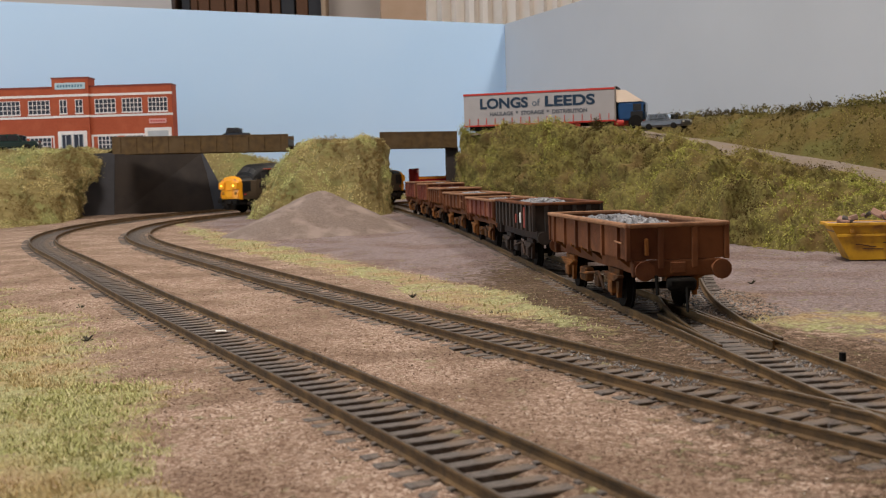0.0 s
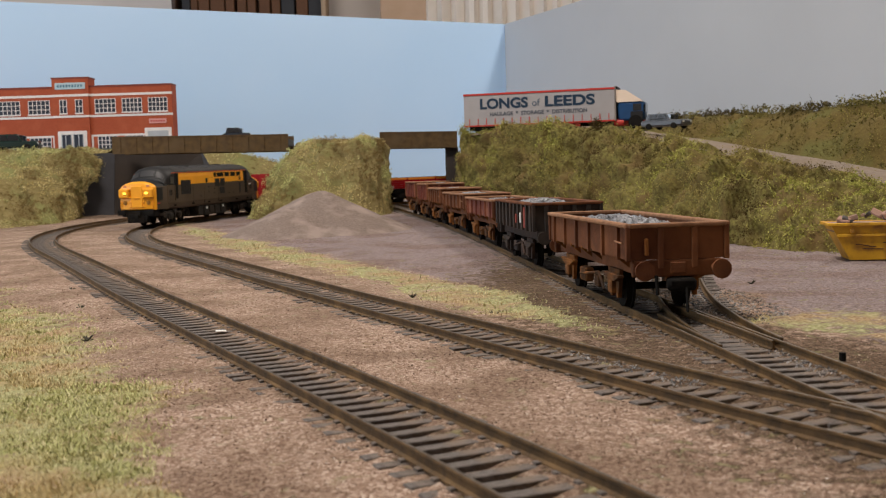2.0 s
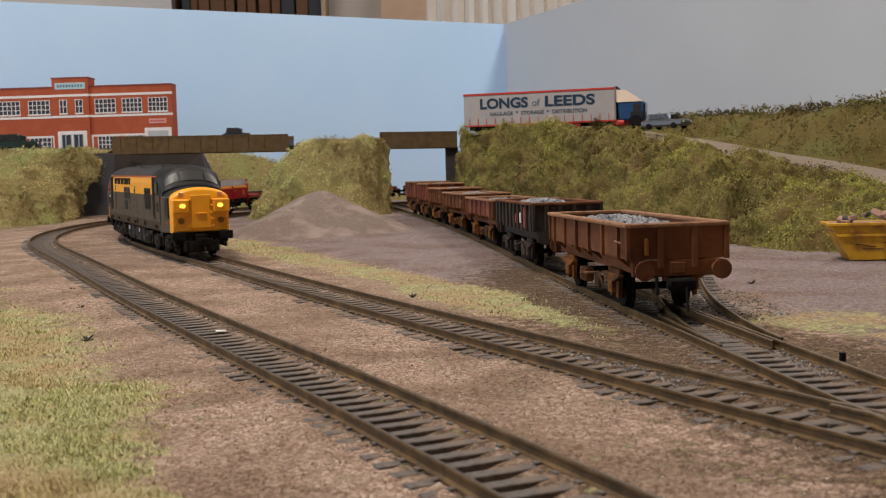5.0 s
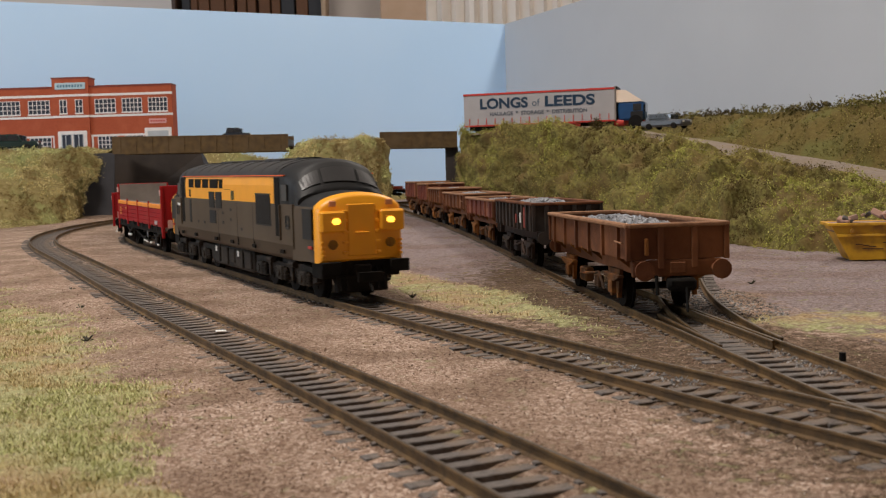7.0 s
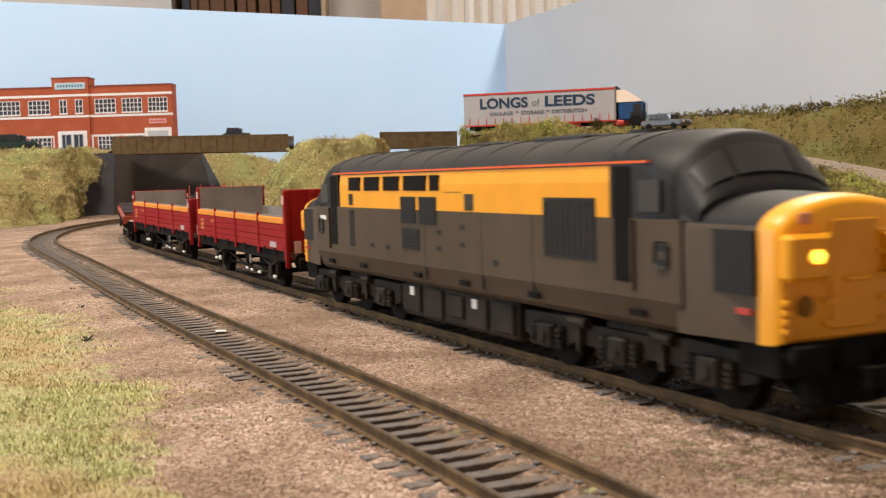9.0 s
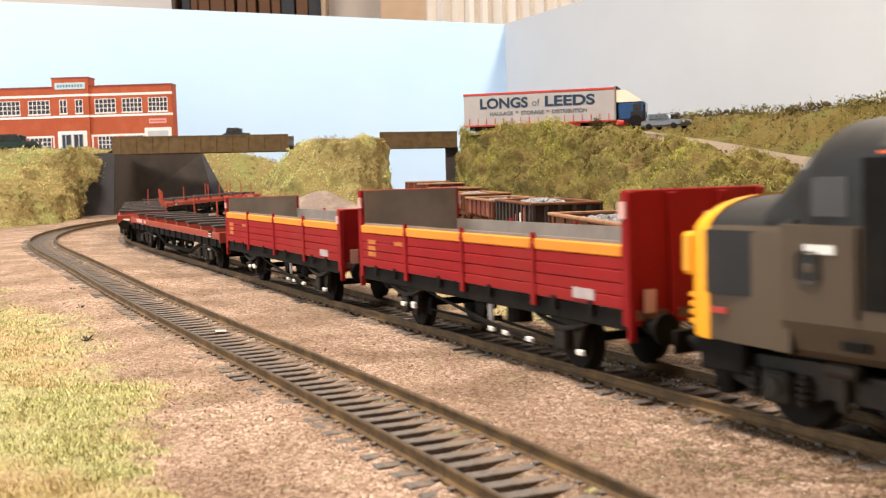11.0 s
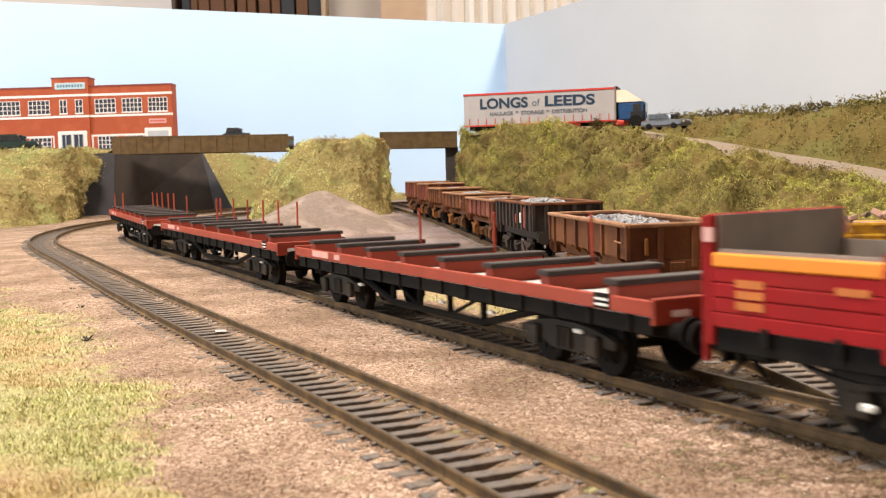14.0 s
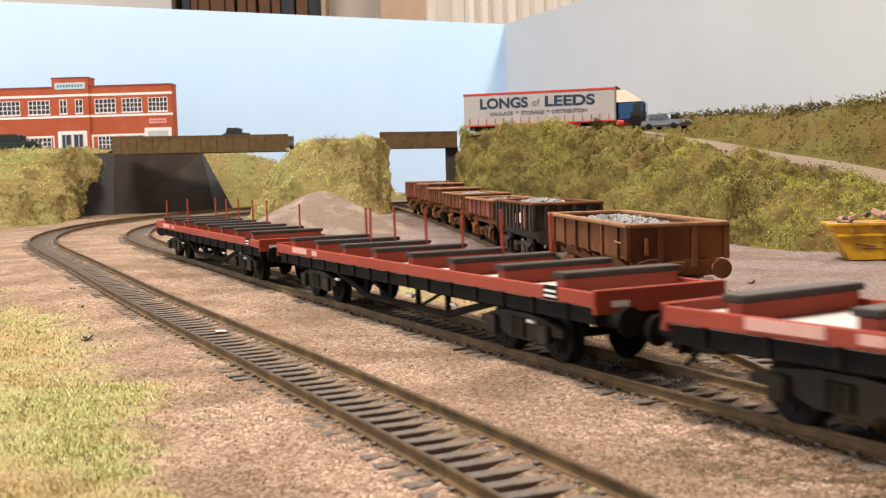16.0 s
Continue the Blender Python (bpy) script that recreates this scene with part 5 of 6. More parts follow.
    box(bm, -h + 1, h - 1, -hw + 1, hw - 1, zb, zb + 1.2)
    part("floor_plate", bm, M_RUST, w)
    for xx in (-0.56 * h, 0.56 * h):
        wheelset(w, xx, 6.2, 6.2, False)
    if style == "black":
        for sd in (-1, 1):
            plate(w, "marking", h - 30, h - 27, zb + 2.6, zb + 7.0, M_WHITE, 1.0, hw, "white chalked panel", (sd,))
            plate(w, "marking", h - 23, h - 19, zb + 0.6, zb + 9.6, mat("faded_red", (0.26, 0.045, 0.03), (0.20, 0.035, 0.025), 200), 0.5, hw, "faded red panel", (sd,))
            plate(w, "marking", h - 47, h - 42, zb + 2.0, zb + 6.0, mat("faded_red", (0.26, 0.045, 0.03)), 0.5, hw, "faded red panel", (sd,))
    elif style == "rust":
        for sd in (-1, 1):
            bm = BM()
            rod(bm, (h - 12, sd * (hw + 0.8), zb + 5), (h - 4, sd * (hw + 0.8), zb + 4.6), 0.3, 6)
            part("handrail", bm, M_RIM, w)
    if load:
        stone_load(w, -h + 2, h - 2, hw - 1.6, top - 3.6, load * 0.8, seed, 900 if y_near < 540 else 420, -0.05)
    return w


stone_wagon(316.9, 430.2, 26.7, "rust", "rust-brown steel tippler wagon loaded with grey chippings", 3.4, 1)
stone_wagon(465.1, 566.2, 28.2, "black", "sooty black ribbed mineral wagon heaped with grey stone", 4.2, 2)
stone_wagon(580.6, 684, 25.8, "red", "rusty red stone wagon with patchy sides", 3.0, 3)
stone_wagon(693.9, 794.2, 25.9, "rust", "weathered orange-brown stone wagon", 3.6, 4)
stone_wagon(804.1, 874, 27.0, "rust", "weathered brown stone wagon part loaded", 3.2, 5)
stone_wagon(883.9, 943.9, 29.2, "red", "dull red stone wagon with a grey load", 3.6, 6)
stone_wagon(954.6, 1022.2, 29.4, "red", "dark red stone wagon below the road bridge", 3.0, 7)

# ---- bridges ----
M_BEAM = mat("brown_beam", (0.105, 0.062, 0.021), (0.065, 0.038, 0.014), 160, 0.8, 0, 0.3, 600, 0.3, (0.10, 0.063, 0.028), 50)
M_ABUT = mat("dark_abutment", (0.044, 0.034, 0.028), (0.028, 0.022, 0.019), 60, 0.75, 0, 0.15, 400, 0.35, (0.042, 0.031, 0.024), 25)
M_WING = mat("slate_wing_wall", (0.062, 0.062, 0.070), (0.046, 0.046, 0.052), 50, 0.75, 0, 0.15, 400, 0.35)
M_TARMAC = mat("road_surface", (0.10, 0.10, 0.10), (0.075, 0.074, 0.073), 300, 0.9, 0, 0.3, 900, 0.3)


def road_bridge(x0, x1, y, z_bot0, z_bot1, z_top0, z_top1, depth, label, posts):
    root = thing("road_bridge", (x0 + x1) / 2, y, 0, 0, label, "bridge")
    cx = (x0 + x1) / 2

    def slope(name, ya, yb, ra, rb, m, lab=""):
        bm = BM()
        vs = []
        for yy in (ya, yb):
            for xx, lo, hi in ((x0 - cx, z_bot0 + ra, z_top0 + rb), (x1 - cx, z_bot1 + ra, z_top1 + rb)):
                vs += [bm.verts.new((xx, yy, lo)), bm.verts.new((xx, yy, hi))]
        for f in ((0, 2, 3, 1), (4, 5, 7, 6), (0, 1, 5, 4), (2, 6, 7, 3), (1, 3, 7, 5), (0, 4, 6, 2)):
            bm.faces.new([vs[i] for i in f])
        return part(name, bm, m, root, lab)

    slope("girder", 0, 2.4, 0, 0, M_BEAM, "brown-painted plate girder")
    slope("girder", depth, depth + 2.4, 0, 0, M_BEAM)
    slope("coping", -0.5, 3.0, (z_top0 - z_bot0) - 1.2, 0.5, M_BEAM)
    slope("lower_flange", -0.6, 3.0, -0.1, -(z_top0 - z_bot0) + 1.2, M_BEAM)
    slope("deck", 2.4, depth, 6.0, -4.6, M_TARMAC, "tarmac road deck")
    for k in range(posts):
        u = (k + 0.5) / posts
        xx = x0 + u * (x1 - x0) - cx
        zb, zt = z_bot0 + u * (z_bot1 - z_bot0), z_top0 + u * (z_top1 - z_top0)
        part("stiffener", box(BM(), xx - 0.5, xx + 0.5, -0.7, 0.2, zb + 1.2, zt - 1.2), M_BEAM, root)
    return root


road_bridge(-352, -163, 1186, 76, 74, 94, 91.5, 46, "brown girder road bridge over the running lines", 11)
road_bridge(-69, 20, 1269, 76, 74.5, 94, 92.5, 46, "short brown girder bridge over the siding", 4)


def abutment():
    root = thing("bridge_abutment", -320, 1260, 0, 0, "dark sloping bridge abutment with slate wing walls", "abutment", kind="structure")

    def panel(name, pts, m, lab=""):
        bm = BM()
        a = [bm.verts.new((p[0] + 320, p[1] - 1260, p[2])) for p in pts]
        b = [bm.verts.new((p[0] + 320 - 4, p[1] - 1260 + 9, p[2])) for p in pts]
        n = len(pts)
        bm.faces.new(a)
        bm.faces.new(b[::-1])
        for i in range(n):
            bm.faces.new((a[i], b[i], b[(i + 1) % n], a[(i + 1) % n]))
        part(name, bm, m, root, lab)

    panel("wall_face", [(-372, 1249, 5), (-262, 1276, 5), (-276, 1284, 78), (-368, 1250, 79)], M_ABUT, "dark battered face")
    panel("wing_wall", [(-428, 1226, 5), (-372, 1248, 5), (-368, 1249, 79), (-394, 1239, 79)], M_WING, "slate grey wing wall")
    panel("wing_wall", [(-262, 1275, 5), (-238, 1272, 5), (-279, 1283, 66), (-284, 1284, 78), (-276, 1283, 78)], M_WING)


abutment()
pier = part("bridge_pier", box(BM(), 6, 21, 1278, 1312, 5, 75, 0.8), M_ABUT)
tagged(pier, "dark square bridge pier beside the siding", "pier", kind="structure")
slab("bridge_bearing", -92, -74, 1262, 1320, 4, 76, M_ABUT, "dark bearing wall hidden in the turf mound", "abutment")

# ---- road on the high level behind the bridges ----
slab("pavement", -760, -352, 1300, 1420, 60, 86.5, M_TARMAC, "grey factory forecourt on the bank", "pavement")

# ---- brick factory ----
M_BRICK = mat("orange_brick", (0.36, 0.075, 0.028), (0.31, 0.062, 0.024), 500, 0.8, 0, 0.2, 900, 0.3, (0.40, 0.095, 0.04), 40)
M_TRIM = mat("cream_trim", (0.72, 0.66, 0.62), (0.66, 0.60, 0.56), 200, 0.7)
M_PANE = mat("factory_pane", (0.035, 0.04, 0.055), (0.05, 0.055, 0.07), 80, 0.25, 0, 0, None, 0.5)
M_SHUTTER = mat("grey_shutter", (0.42, 0.43, 0.44), (0.38, 0.39, 0.40), 120, 0.6)


def factory():
    Y, zb = 1409.0, 88.0
    root = thing("factory_building", -490, Y, zb, -0.4, "orange brick two-storey factory with cream bands", "building")
    x0, x1 = -190.0, 151.0

    def B(name, a, b, y0, y1, z0, z1, m, parent=None, lab="", bev=0.0):
        return part(name, box(BM(), a, b, y0, y1, z0, z1, bev), m, parent or root, lab)

    B("wall", x0, x1, 0, 24, -4, 81, M_BRICK, None, "orange brick wall")
    tower = B("tower", 0, 46, -3.2, 24, -4, 92, M_BRICK, None, "raised brick entrance bay")
    B("parapet", x0, x1 + 0.4, -0.7, 24.4, 80, 82, mat("dark_coping", (0.20, 0.035, 0.02)))
    B("parapet", -0.5, 46.5, -3.7, 24.4, 91, 93, mat("dark_coping", (0.20, 0.035, 0.02)))
    for a, b, yy in ((x0, -0.1, -0.6), (46.1, x1 + 0.5, -0.6), (-0.4, 46.4, -3.8)):
        B("band", a, b, yy, 1, 68.5, 71.5, M_TRIM, None, "cream string band")
        B("band", a, b, yy, 1, 42.0, 44.8, M_TRIM)
    for a, b in ((x0, -1.0), (46.5, 123.0)):
        B("band", a, b, -0.6, 1, 17.5, 19.8, M_TRIM)
        B("band", a, b if b < 0 else 82, -0.6, 1, -3, -0.4, M_TRIM)
    for a in (-2.4, 46.8):
        B("band", a, a + 2.4, -0.9, 1, -4, 19, M_TRIM)
    sign = B("sign_board", 4.0, 42.5, -4.2, -3.0, 77.8, 86.0, mat("pale_sign", (0.42, 0.52, 0.56), (0.38, 0.48, 0.52), 200), tower, "pale green sign with faded bars")
    for k in range(9):
        B("sign_bar", 7 + k * 3.7, 9.4 + k * 3.7, -4.5, -4.1, 80.4, 83.6, mat("sign_ink", (0.10, 0.20, 0.26)), tower)

    def window(a, b, z0, z1, nx, nz, yy=-0.2):
        w = B("window", a, b, yy, yy + 0.6, z0, z1, M_PANE, None, "dark multi-pane factory window")
        fr = 0.75
        for k in range(nx + 1):
            xx = a + k * (b - a) / nx
            B("glazing_bar", xx - fr / 2, xx + fr / 2, yy - 0.5, yy, z0, z1, M_TRIM, w)
        for k in range(nz + 1):
            zz = z0 + k * (z1 - z0) / nz
            B("glazing_bar", a, b, yy - 0.5, yy, zz - fr / 2, zz + fr / 2, M_TRIM, w)
        B("sill", a - 0.8, b + 0.8, yy - 1.3, yy + 0.2, z0 - 1.4, z0, M_TRIM, w)

    for a in (-176, -140, -104.5, -70.0, -32.0):
        window(a, a + 27, 47.5, 64.5, 5, 3)
        window(a, a + 27, 1.5, 17.5, 5, 3)
    for a, b in ((53, 79), (87.5, 112.5), (121, 145)):
        window(a, b, 47.5, 64.5, 5, 3)
    window(9, 18, 47.5, 64.5, 2, 2, -3.4)
    window(29, 38, 47.5, 64.5, 2, 2, -3.4)
    for a, b in ((55, 79), (90, 113)):
        window(a, b, 1.5, 17.5, 5, 3)
    # entrance
    door = B("entrance", 5, 42, -3.9, -3.0, -4, 25, M_TRIM, None, "cream door surround")
    B("door_glass", 10.5, 21.5, -4.3, -3.8, -4, 20.5, M_PANE, door)
    B("door_glass", 25.5, 36.5, -4.3, -3.8, -4, 20.5, M_PANE, door)
    for xx in (9.5, 14.5, 21.6, 24.6, 31.0, 36.6):
        B("door_bar", xx, xx + 1.0, -4.7, -4.2, -4, 21, mat("grey_frame", (0.4, 0.42, 0.43)), door)
    # roller shutter bay
    bay = B("loading_bay", 115, 149, -1.2, 0, -4, 26.5, M_TRIM, None, "cream loading bay frame")
    B("roller_shutter", 119, 145, -1.6, -1.0, -4, 22.5, M_SHUTTER, bay)
    for k in range(9):
        B("shutter_slat", 119, 145, -1.9, -1.5, -3 + k * 2.8, -2.0 + k * 2.8, M_SHUTTER, bay)
    s2 = B("bay_sign", 121, 143, -0.9, 0, 32, 38, mat("pink_sign", (0.65, 0.30, 0.27)), None, "small pink sign board")
    for k in range(6):
        B("sign_bar", 123 + k * 3.2, 125 + k * 3.2, -1.2, -0.8, 34, 36, mat("sign_red", (0.5, 0.08, 0.06)), s2)
    return root


factory()


def car(name, x, y, z, rz, paint, length, width, height, label):
    """A small car: body, glasshouse, windows, wheels."""
    root = thing(name, x, y, z, rz, label, "car", "model cars")
    h, w = length / 2, width / 2
    part("body", box(BM(), -h, h, -w, w, height * 0.18, height * 0.58, height * 0.09), paint, root, "", True)
    bm = BM()
    loft(bm, [[(-h * 0.78, -w * 0.95, height * 0.56), (h * 0.42, -w * 0.95, height * 0.56), (h * 0.42, w * 0.95, height * 0.56), (-h * 0.78, w * 0.95, height * 0.56)],
              [(-h * 0.66, -w * 0.8, height), (h * 0.16, -w * 0.8, height), (h * 0.16, w * 0.8, height), (-h * 0.66, w * 0.8, height)]])
    part("cabin", bm, paint, root)
    for sd in (-1, 1):
        for a, b in ((-0.62, -0.24), (-0.2, 0.2)):
            bm = BM()
            prism(bm, [(a * h, height * 0.62), (b * h + 0.08 * h, height * 0.62), (b * h - 0.02 * h, height * 0.93), (a * h + 0.05 * h, height * 0.93)], "y", *sorted((sd * w * 0.86, sd * w * 0.96)))
            part("window", bm, M_GLASS, root)
        for xx in (-0.6 * h, 0.6 * h):
            part("wheel", rod(BM(), (xx, sd * w * 0.8, height * 0.2), (xx, sd * w * 1.01, height * 0.2), height * 0.2, 14), M_BLACK, root)
    part("windscreen", prism(BM(), [(-w * 0.75, height * 0.62), (w * 0.75, height * 0.62), (w * 0.68, height * 0.92), (-w * 0.68, height * 0.92)], "x", h * 0.24, h * 0.40), M_GLASS, root)
    for sd in (-1, 1):
        part("headlight", box(BM(), h - 0.6, h + 0.3, sd * w * 0.7 - 1.3, sd * w * 0.7 + 1.3, height * 0.38, height * 0.5), M_WHITE, root)
    return root


car("parked_car", -506, 1316, 86.5, 5, mat("dark_green_paint", (0.02, 0.035, 0.03), (0.016, 0.028, 0.025), 60, 0.2), 58, 23, 20, "dark green parked car with pale roof")
car("parked_car", -222, 1212, 87.4, 3, mat("black_car_paint", (0.03, 0.035, 0.045), (0.025, 0.03, 0.04), 60, 0.25), 30, 16, 14, "small dark car crossing the bridge")
car("parked_car", 178, 866, 73.5, -40, mat("silver_paint", (0.085, 0.09, 0.10), (0.07, 0.075, 0.085), 60, 0.3), 36, 18, 12, "grey estate car on the bank road")

# ---- articulated lorry ----
M_CURTAIN = mat("pale_curtain", (0.34, 0.32, 0.315), (0.31, 0.29, 0.285), 60, 0.65, 0, 0.1, 300, 0.35)
M_BLUE = mat("lorry_blue", (0.012, 0.055, 0.15), (0.010, 0.045, 0.12), 90, 0.4)
M_LRED = mat("lorry_red", (0.45, 0.03, 0.02), (0.40, 0.03, 0.02), 90, 0.5)
M_CREAM = mat("lorry_cream", (0.74, 0.60, 0.47), (0.70, 0.56, 0.44), 60, 0.45)
M_INK = mat("navy_ink", (0.006, 0.026, 0.055), (0.006, 0.026, 0.055), 60, 0.5)


def letters(words, size, x, z, y, parent, m, name="lettering", bold=0.0, wide=0.0):
    c = bpy.data.curves.new(name, "FONT")
    c.body, c.size, c.extrude, c.offset = words, size * MM, 0.00012, bold * MM
    c.align_x, c.align_y = "CENTER", "CENTER"
    tmp = new(name, c)
    me = bpy.data.meshes.new_from_object(tmp.evaluated_get(bpy.context.evaluated_depsgraph_get()))
    bpy.data.objects.remove(tmp)
    me.materials.clear()
    me.materials.append(m)
    ob = new(name, me)
    ob.parent = parent
    ob.matrix_basis = pose(x * MM, y * MM, z * MM, 90, 0, 0)
    if wide:
        xs = [v.co.x for v in me.vertices]
        ob.scale.x = wide * MM / (max(xs) - min(xs))
    return ob


def lorry():
    ax, ay, bx, by = 22.3, 985.0, 151.0, 950.0
    ang = math.degrees(math.atan2(by - ay, bx - ax))
    L = math.hypot(bx - ax, by - ay)
    root = thing("lorry_trailer", (ax + bx) / 2, (ay + by) / 2, 81.2, ang, "pale curtain-sided lorry trailer with navy lettering", "trailer")
    h = L / 2
    part("curtain_side", box(BM(), -h, h, 0, 30, 4.5, 31.0, 0.3), M_CURTAIN, root, "pale grey curtain sides")
    part("top_rail", box(BM(), -h - 0.3, h + 0.3, -0.5, 30.5, 30.8, 32.6, 0.2), M_LRED, root, "red top rail")
    part("front_bulkhead", box(BM(), h, h + 1.2, -0.4, 30.4, 4, 33.6, 0.2), M_INNER, root)
    part("air_deflector", box(BM(), h + 1.0, h + 2.5, 2, 28, 31, 33.4, 0.4), M_DARKGREY, root)
    part("lower_rail", box(BM(), -h, h, -0.4, 30.4, 3.6, 4.8), M_LRED, root)
    for k in range(17):
        x = -h + 5 + k * (L - 10) / 16
        part("curtain_strap", box(BM(), x - 0.3, x + 0.3, -0.5, 0.2, 4.4, 10.5), M_LRED, root)
    part("chassis", box(BM(), -h + 3, h - 6, 8, 22, 0.5, 3.8), M_BLACK, root)
    part("side_guard", box(BM(), -h * 0.2, h * 0.55, 1, 2, 0.5, 3.6), M_LRED, root)
    for x in (-0.78 * h, -0.62 * h, -0.46 * h):
        for yy in (2.5, 22.5):
            part("wheel", rod(BM(), (x, yy, 0), (x, yy + 5, 0), 5.5, 16), M_BLACK, root)
    letters("LONGS", 12.2, -h * 0.458, 22.8, -0.25, root, M_INK, "lettering", 0.42, 43.0)
    letters("of", 8.5, -h * 0.03, 22.4, -0.25, root, mat("faint_ink", (0.10, 0.13, 0.17)), "lettering", 0.05)
    letters("LEEDS", 12.2, h * 0.416, 22.8, -0.25, root, M_INK, "lettering", 0.42, 43.5)
    letters("HAULAGE  *  STORAGE  *  DISTRIBUTION", 4.6, 0.0, 14.0, -0.25, root, mat("grey_ink", (0.09, 0.10, 0.12)), "lettering", 0.12, 86.0)
    # the tractor is coupled in front
    ux, uy = (bx - ax) / L, (by - ay) / L
    tr = thing("lorry_tractor", bx + ux * 4.5, by + uy * 4.5, 78.0, ang, "blue and red lorry tractor with a cream roof", "lorry")
    part("cab", box(BM(), -2, 21, 1.0, 29, 7, 23, 1.6), M_BLUE, tr, "navy blue cab", True)
    bm = BM()
    loft(bm, [[(-3, 0.4, 22.8), (20, 0.8, 22.8), (20, 29, 22.8), (-3, 29, 22.8)], [(-3, 0.8, 33.5), (5, 1.0, 33.0), (5, 28.4, 33.0), (-3, 28.4, 33.5)]])
    part("wind_deflector", bm, M_CREAM, tr, "cream sloping roof deflector")
    part("side_window", box(BM(), 11, 18, 0.7, 1.4, 15.0, 21.0), M_GLASS, tr)
    part("windscreen", box(BM(), 20.5, 21.4, 3, 27, 14.0, 22.0), M_GLASS, tr)
    part("cab_door", box(BM(), 8.8, 19.2, 0.6, 1.2, 8, 14.4), M_DARKGREY, tr)
    part("chassis", box(BM(), -17, 20, 5, 25, 3, 7.4, 0.4), M_LRED, tr, "red chassis")
    part("fuel_tank", rod(BM(), (-11, 4, 5.5), (3, 4, 5.5), 3.0, 12), M_LRED, tr)
    part("mirror", box(BM(), 20, 21.4, -2, 0.2, 14, 20, 0.3), M_BLACK, tr)
    for x in (-11.5, 13):
        for yy in (0.5, 24.5):
            part("wheel", rod(BM(), (x, yy, 5.2), (x, yy + 5, 5.2), 6.2, 16), M_BLACK, tr)
    return root


lorry()

# ---- skip with rubble ----
M_SKIP = mat("skip_yellow", (0.62, 0.34, 0.015), (0.52, 0.27, 0.012), 150, 0.55, 0, 0.15, 600, 0.4, (0.30, 0.14, 0.02), 130)
M_RUBBLE = mat("brick_rubble", (0.30, 0.16, 0.11), (0.40, 0.29, 0.23), 200, 0.9, 0, 0.3, 700, 0.2, (0.12, 0.09, 0.075), 90)


def skip():
    root = thing("rubble_skip", 200, 503, zg(503) - 2.9, -9, "yellow chipped builder's skip heaped with brick rubble", "skip")
    bm = BM()
    top = [(-23, -10.5, 16.6), (25, -10.5, 16.6), (25, 10.5, 16.6), (-23, 10.5, 16.6)]
    low = [(-14.5, -9.0, 0.3), (18, -9.0, 0.3), (18, 9.0, 0.3), (-14.5, 9.0, 0.3)]
    mid = [(-20.2, -10.0, 11.2), (22.4, -10.0, 11.2), (22.4, 10.0, 11.2), (-20.2, 10.0, 11.2)]
    loft(bm, [low, mid, top])
    part("skip_body", bm, M_SKIP, root, "yellow tapered skip body")
    for yy in (-10.9, 10.9):
        part("top_rim", box(BM(), -23.6, 25.6, yy - 0.7, yy + 0.7, 15.8, 17.2, 0.2), M_SKIP, root)
    for xx in (-23.4, 25.4):
        part("top_rim", box(BM(), xx - 0.7, xx + 0.7, -11, 11, 15.8, 17.2, 0.2), M_SKIP, root)
    for z in (11.4,):
        part("side_rib", box(BM(), -20.4, 22.6, -10.8, -9.9, z - 0.6, z + 0.6, 0.15), M_SKIP, root)
    for xx in (-14, 12):
        part("lifting_lug", rod(BM(), (xx, -10.2, 13.6), (xx, -12.2, 13.6), 0.9, 10), M_SKIP, root)
    rnd = random.Random(5)
    for k in range(22):
        bmr = BM()
        box(bmr, -0.6, 0.6, -0.45, 0.45, -0.4, 0.4, 0.12)
        u, v = rnd.uniform(-0.9, 0.9), rnd.uniform(-0.8, 0.8)
        sx = rnd.uniform(2.0, 5.0)
        ob = part("rubble_lump", bmr, rnd.choice((M_RUBBLE, M_RUBBLE, M_RUBBLE, mat("dark_rubble", (0.06, 0.05, 0.045)))), root)
        ob.matrix_basis = pose((u * 21 + 1) * MM, v * 8.5 * MM, (16.6 + 4.2 * (1 - u * u) * (1 - v * v * 0.6)) * MM, rnd.uniform(-40, 40), rnd.uniform(-30, 30), rnd.uniform(0, 180)) @ Matrix.Diagonal((sx, sx * 0.8, sx * 0.8, 1))
    part("rubble_fill", box(BM(), -21.5, 23.5, -9.6, 9.6, 13, 16.9, 0.3), M_RUBBLE, root)
    # chipped paint along the side
    for k in range(14):
        x, z = rnd.uniform(-13, 16), rnd.uniform(3, 9.5)
        y = -9.0 - 1.0 * z / 11.2 - 0.12
        part("paint_chip", box(BM(), x - rnd.uniform(0.8, 2.2), x + rnd.uniform(0.8, 2.2), y - 0.08, y + 0.4, z - 0.22, z + 0.22), mat("bare_rust", (0.10, 0.045, 0.015)), root)
    return root


skip()

# ---- far cottage behind the hedge ----
cot = thing("cottage", 333, 856, 76, 25, "white cottage with a brown roof behind the hedge", "house")
part("wall", box(BM(), -9, 9, -6, 6, -4, 8), M_TRIM, cot)
part("roof", prism(BM(), [(-7.2, 7.6), (7.2, 7.6), (0, 14)], "x", -10, 10), mat("cottage_roof", (0.22, 0.14, 0.09), (0.17, 0.10, 0.07), 300, 0.85), cot)

# ---- small track-side pieces ----
lv = thing("point_lever_post", 89.5, 246, zg(246) - 3.2, 0, "short black point motor post on a square base", "post")
part("post", rod(BM(), (0, 0, 0), (0, 0, 2.9), 0.75, 12), M_BLACK, lv)
part("base", box(BM(), -1.4, 1.4, -1.0, 1.0, -0.4, 0.4, 0.15), M_BLACK, lv)


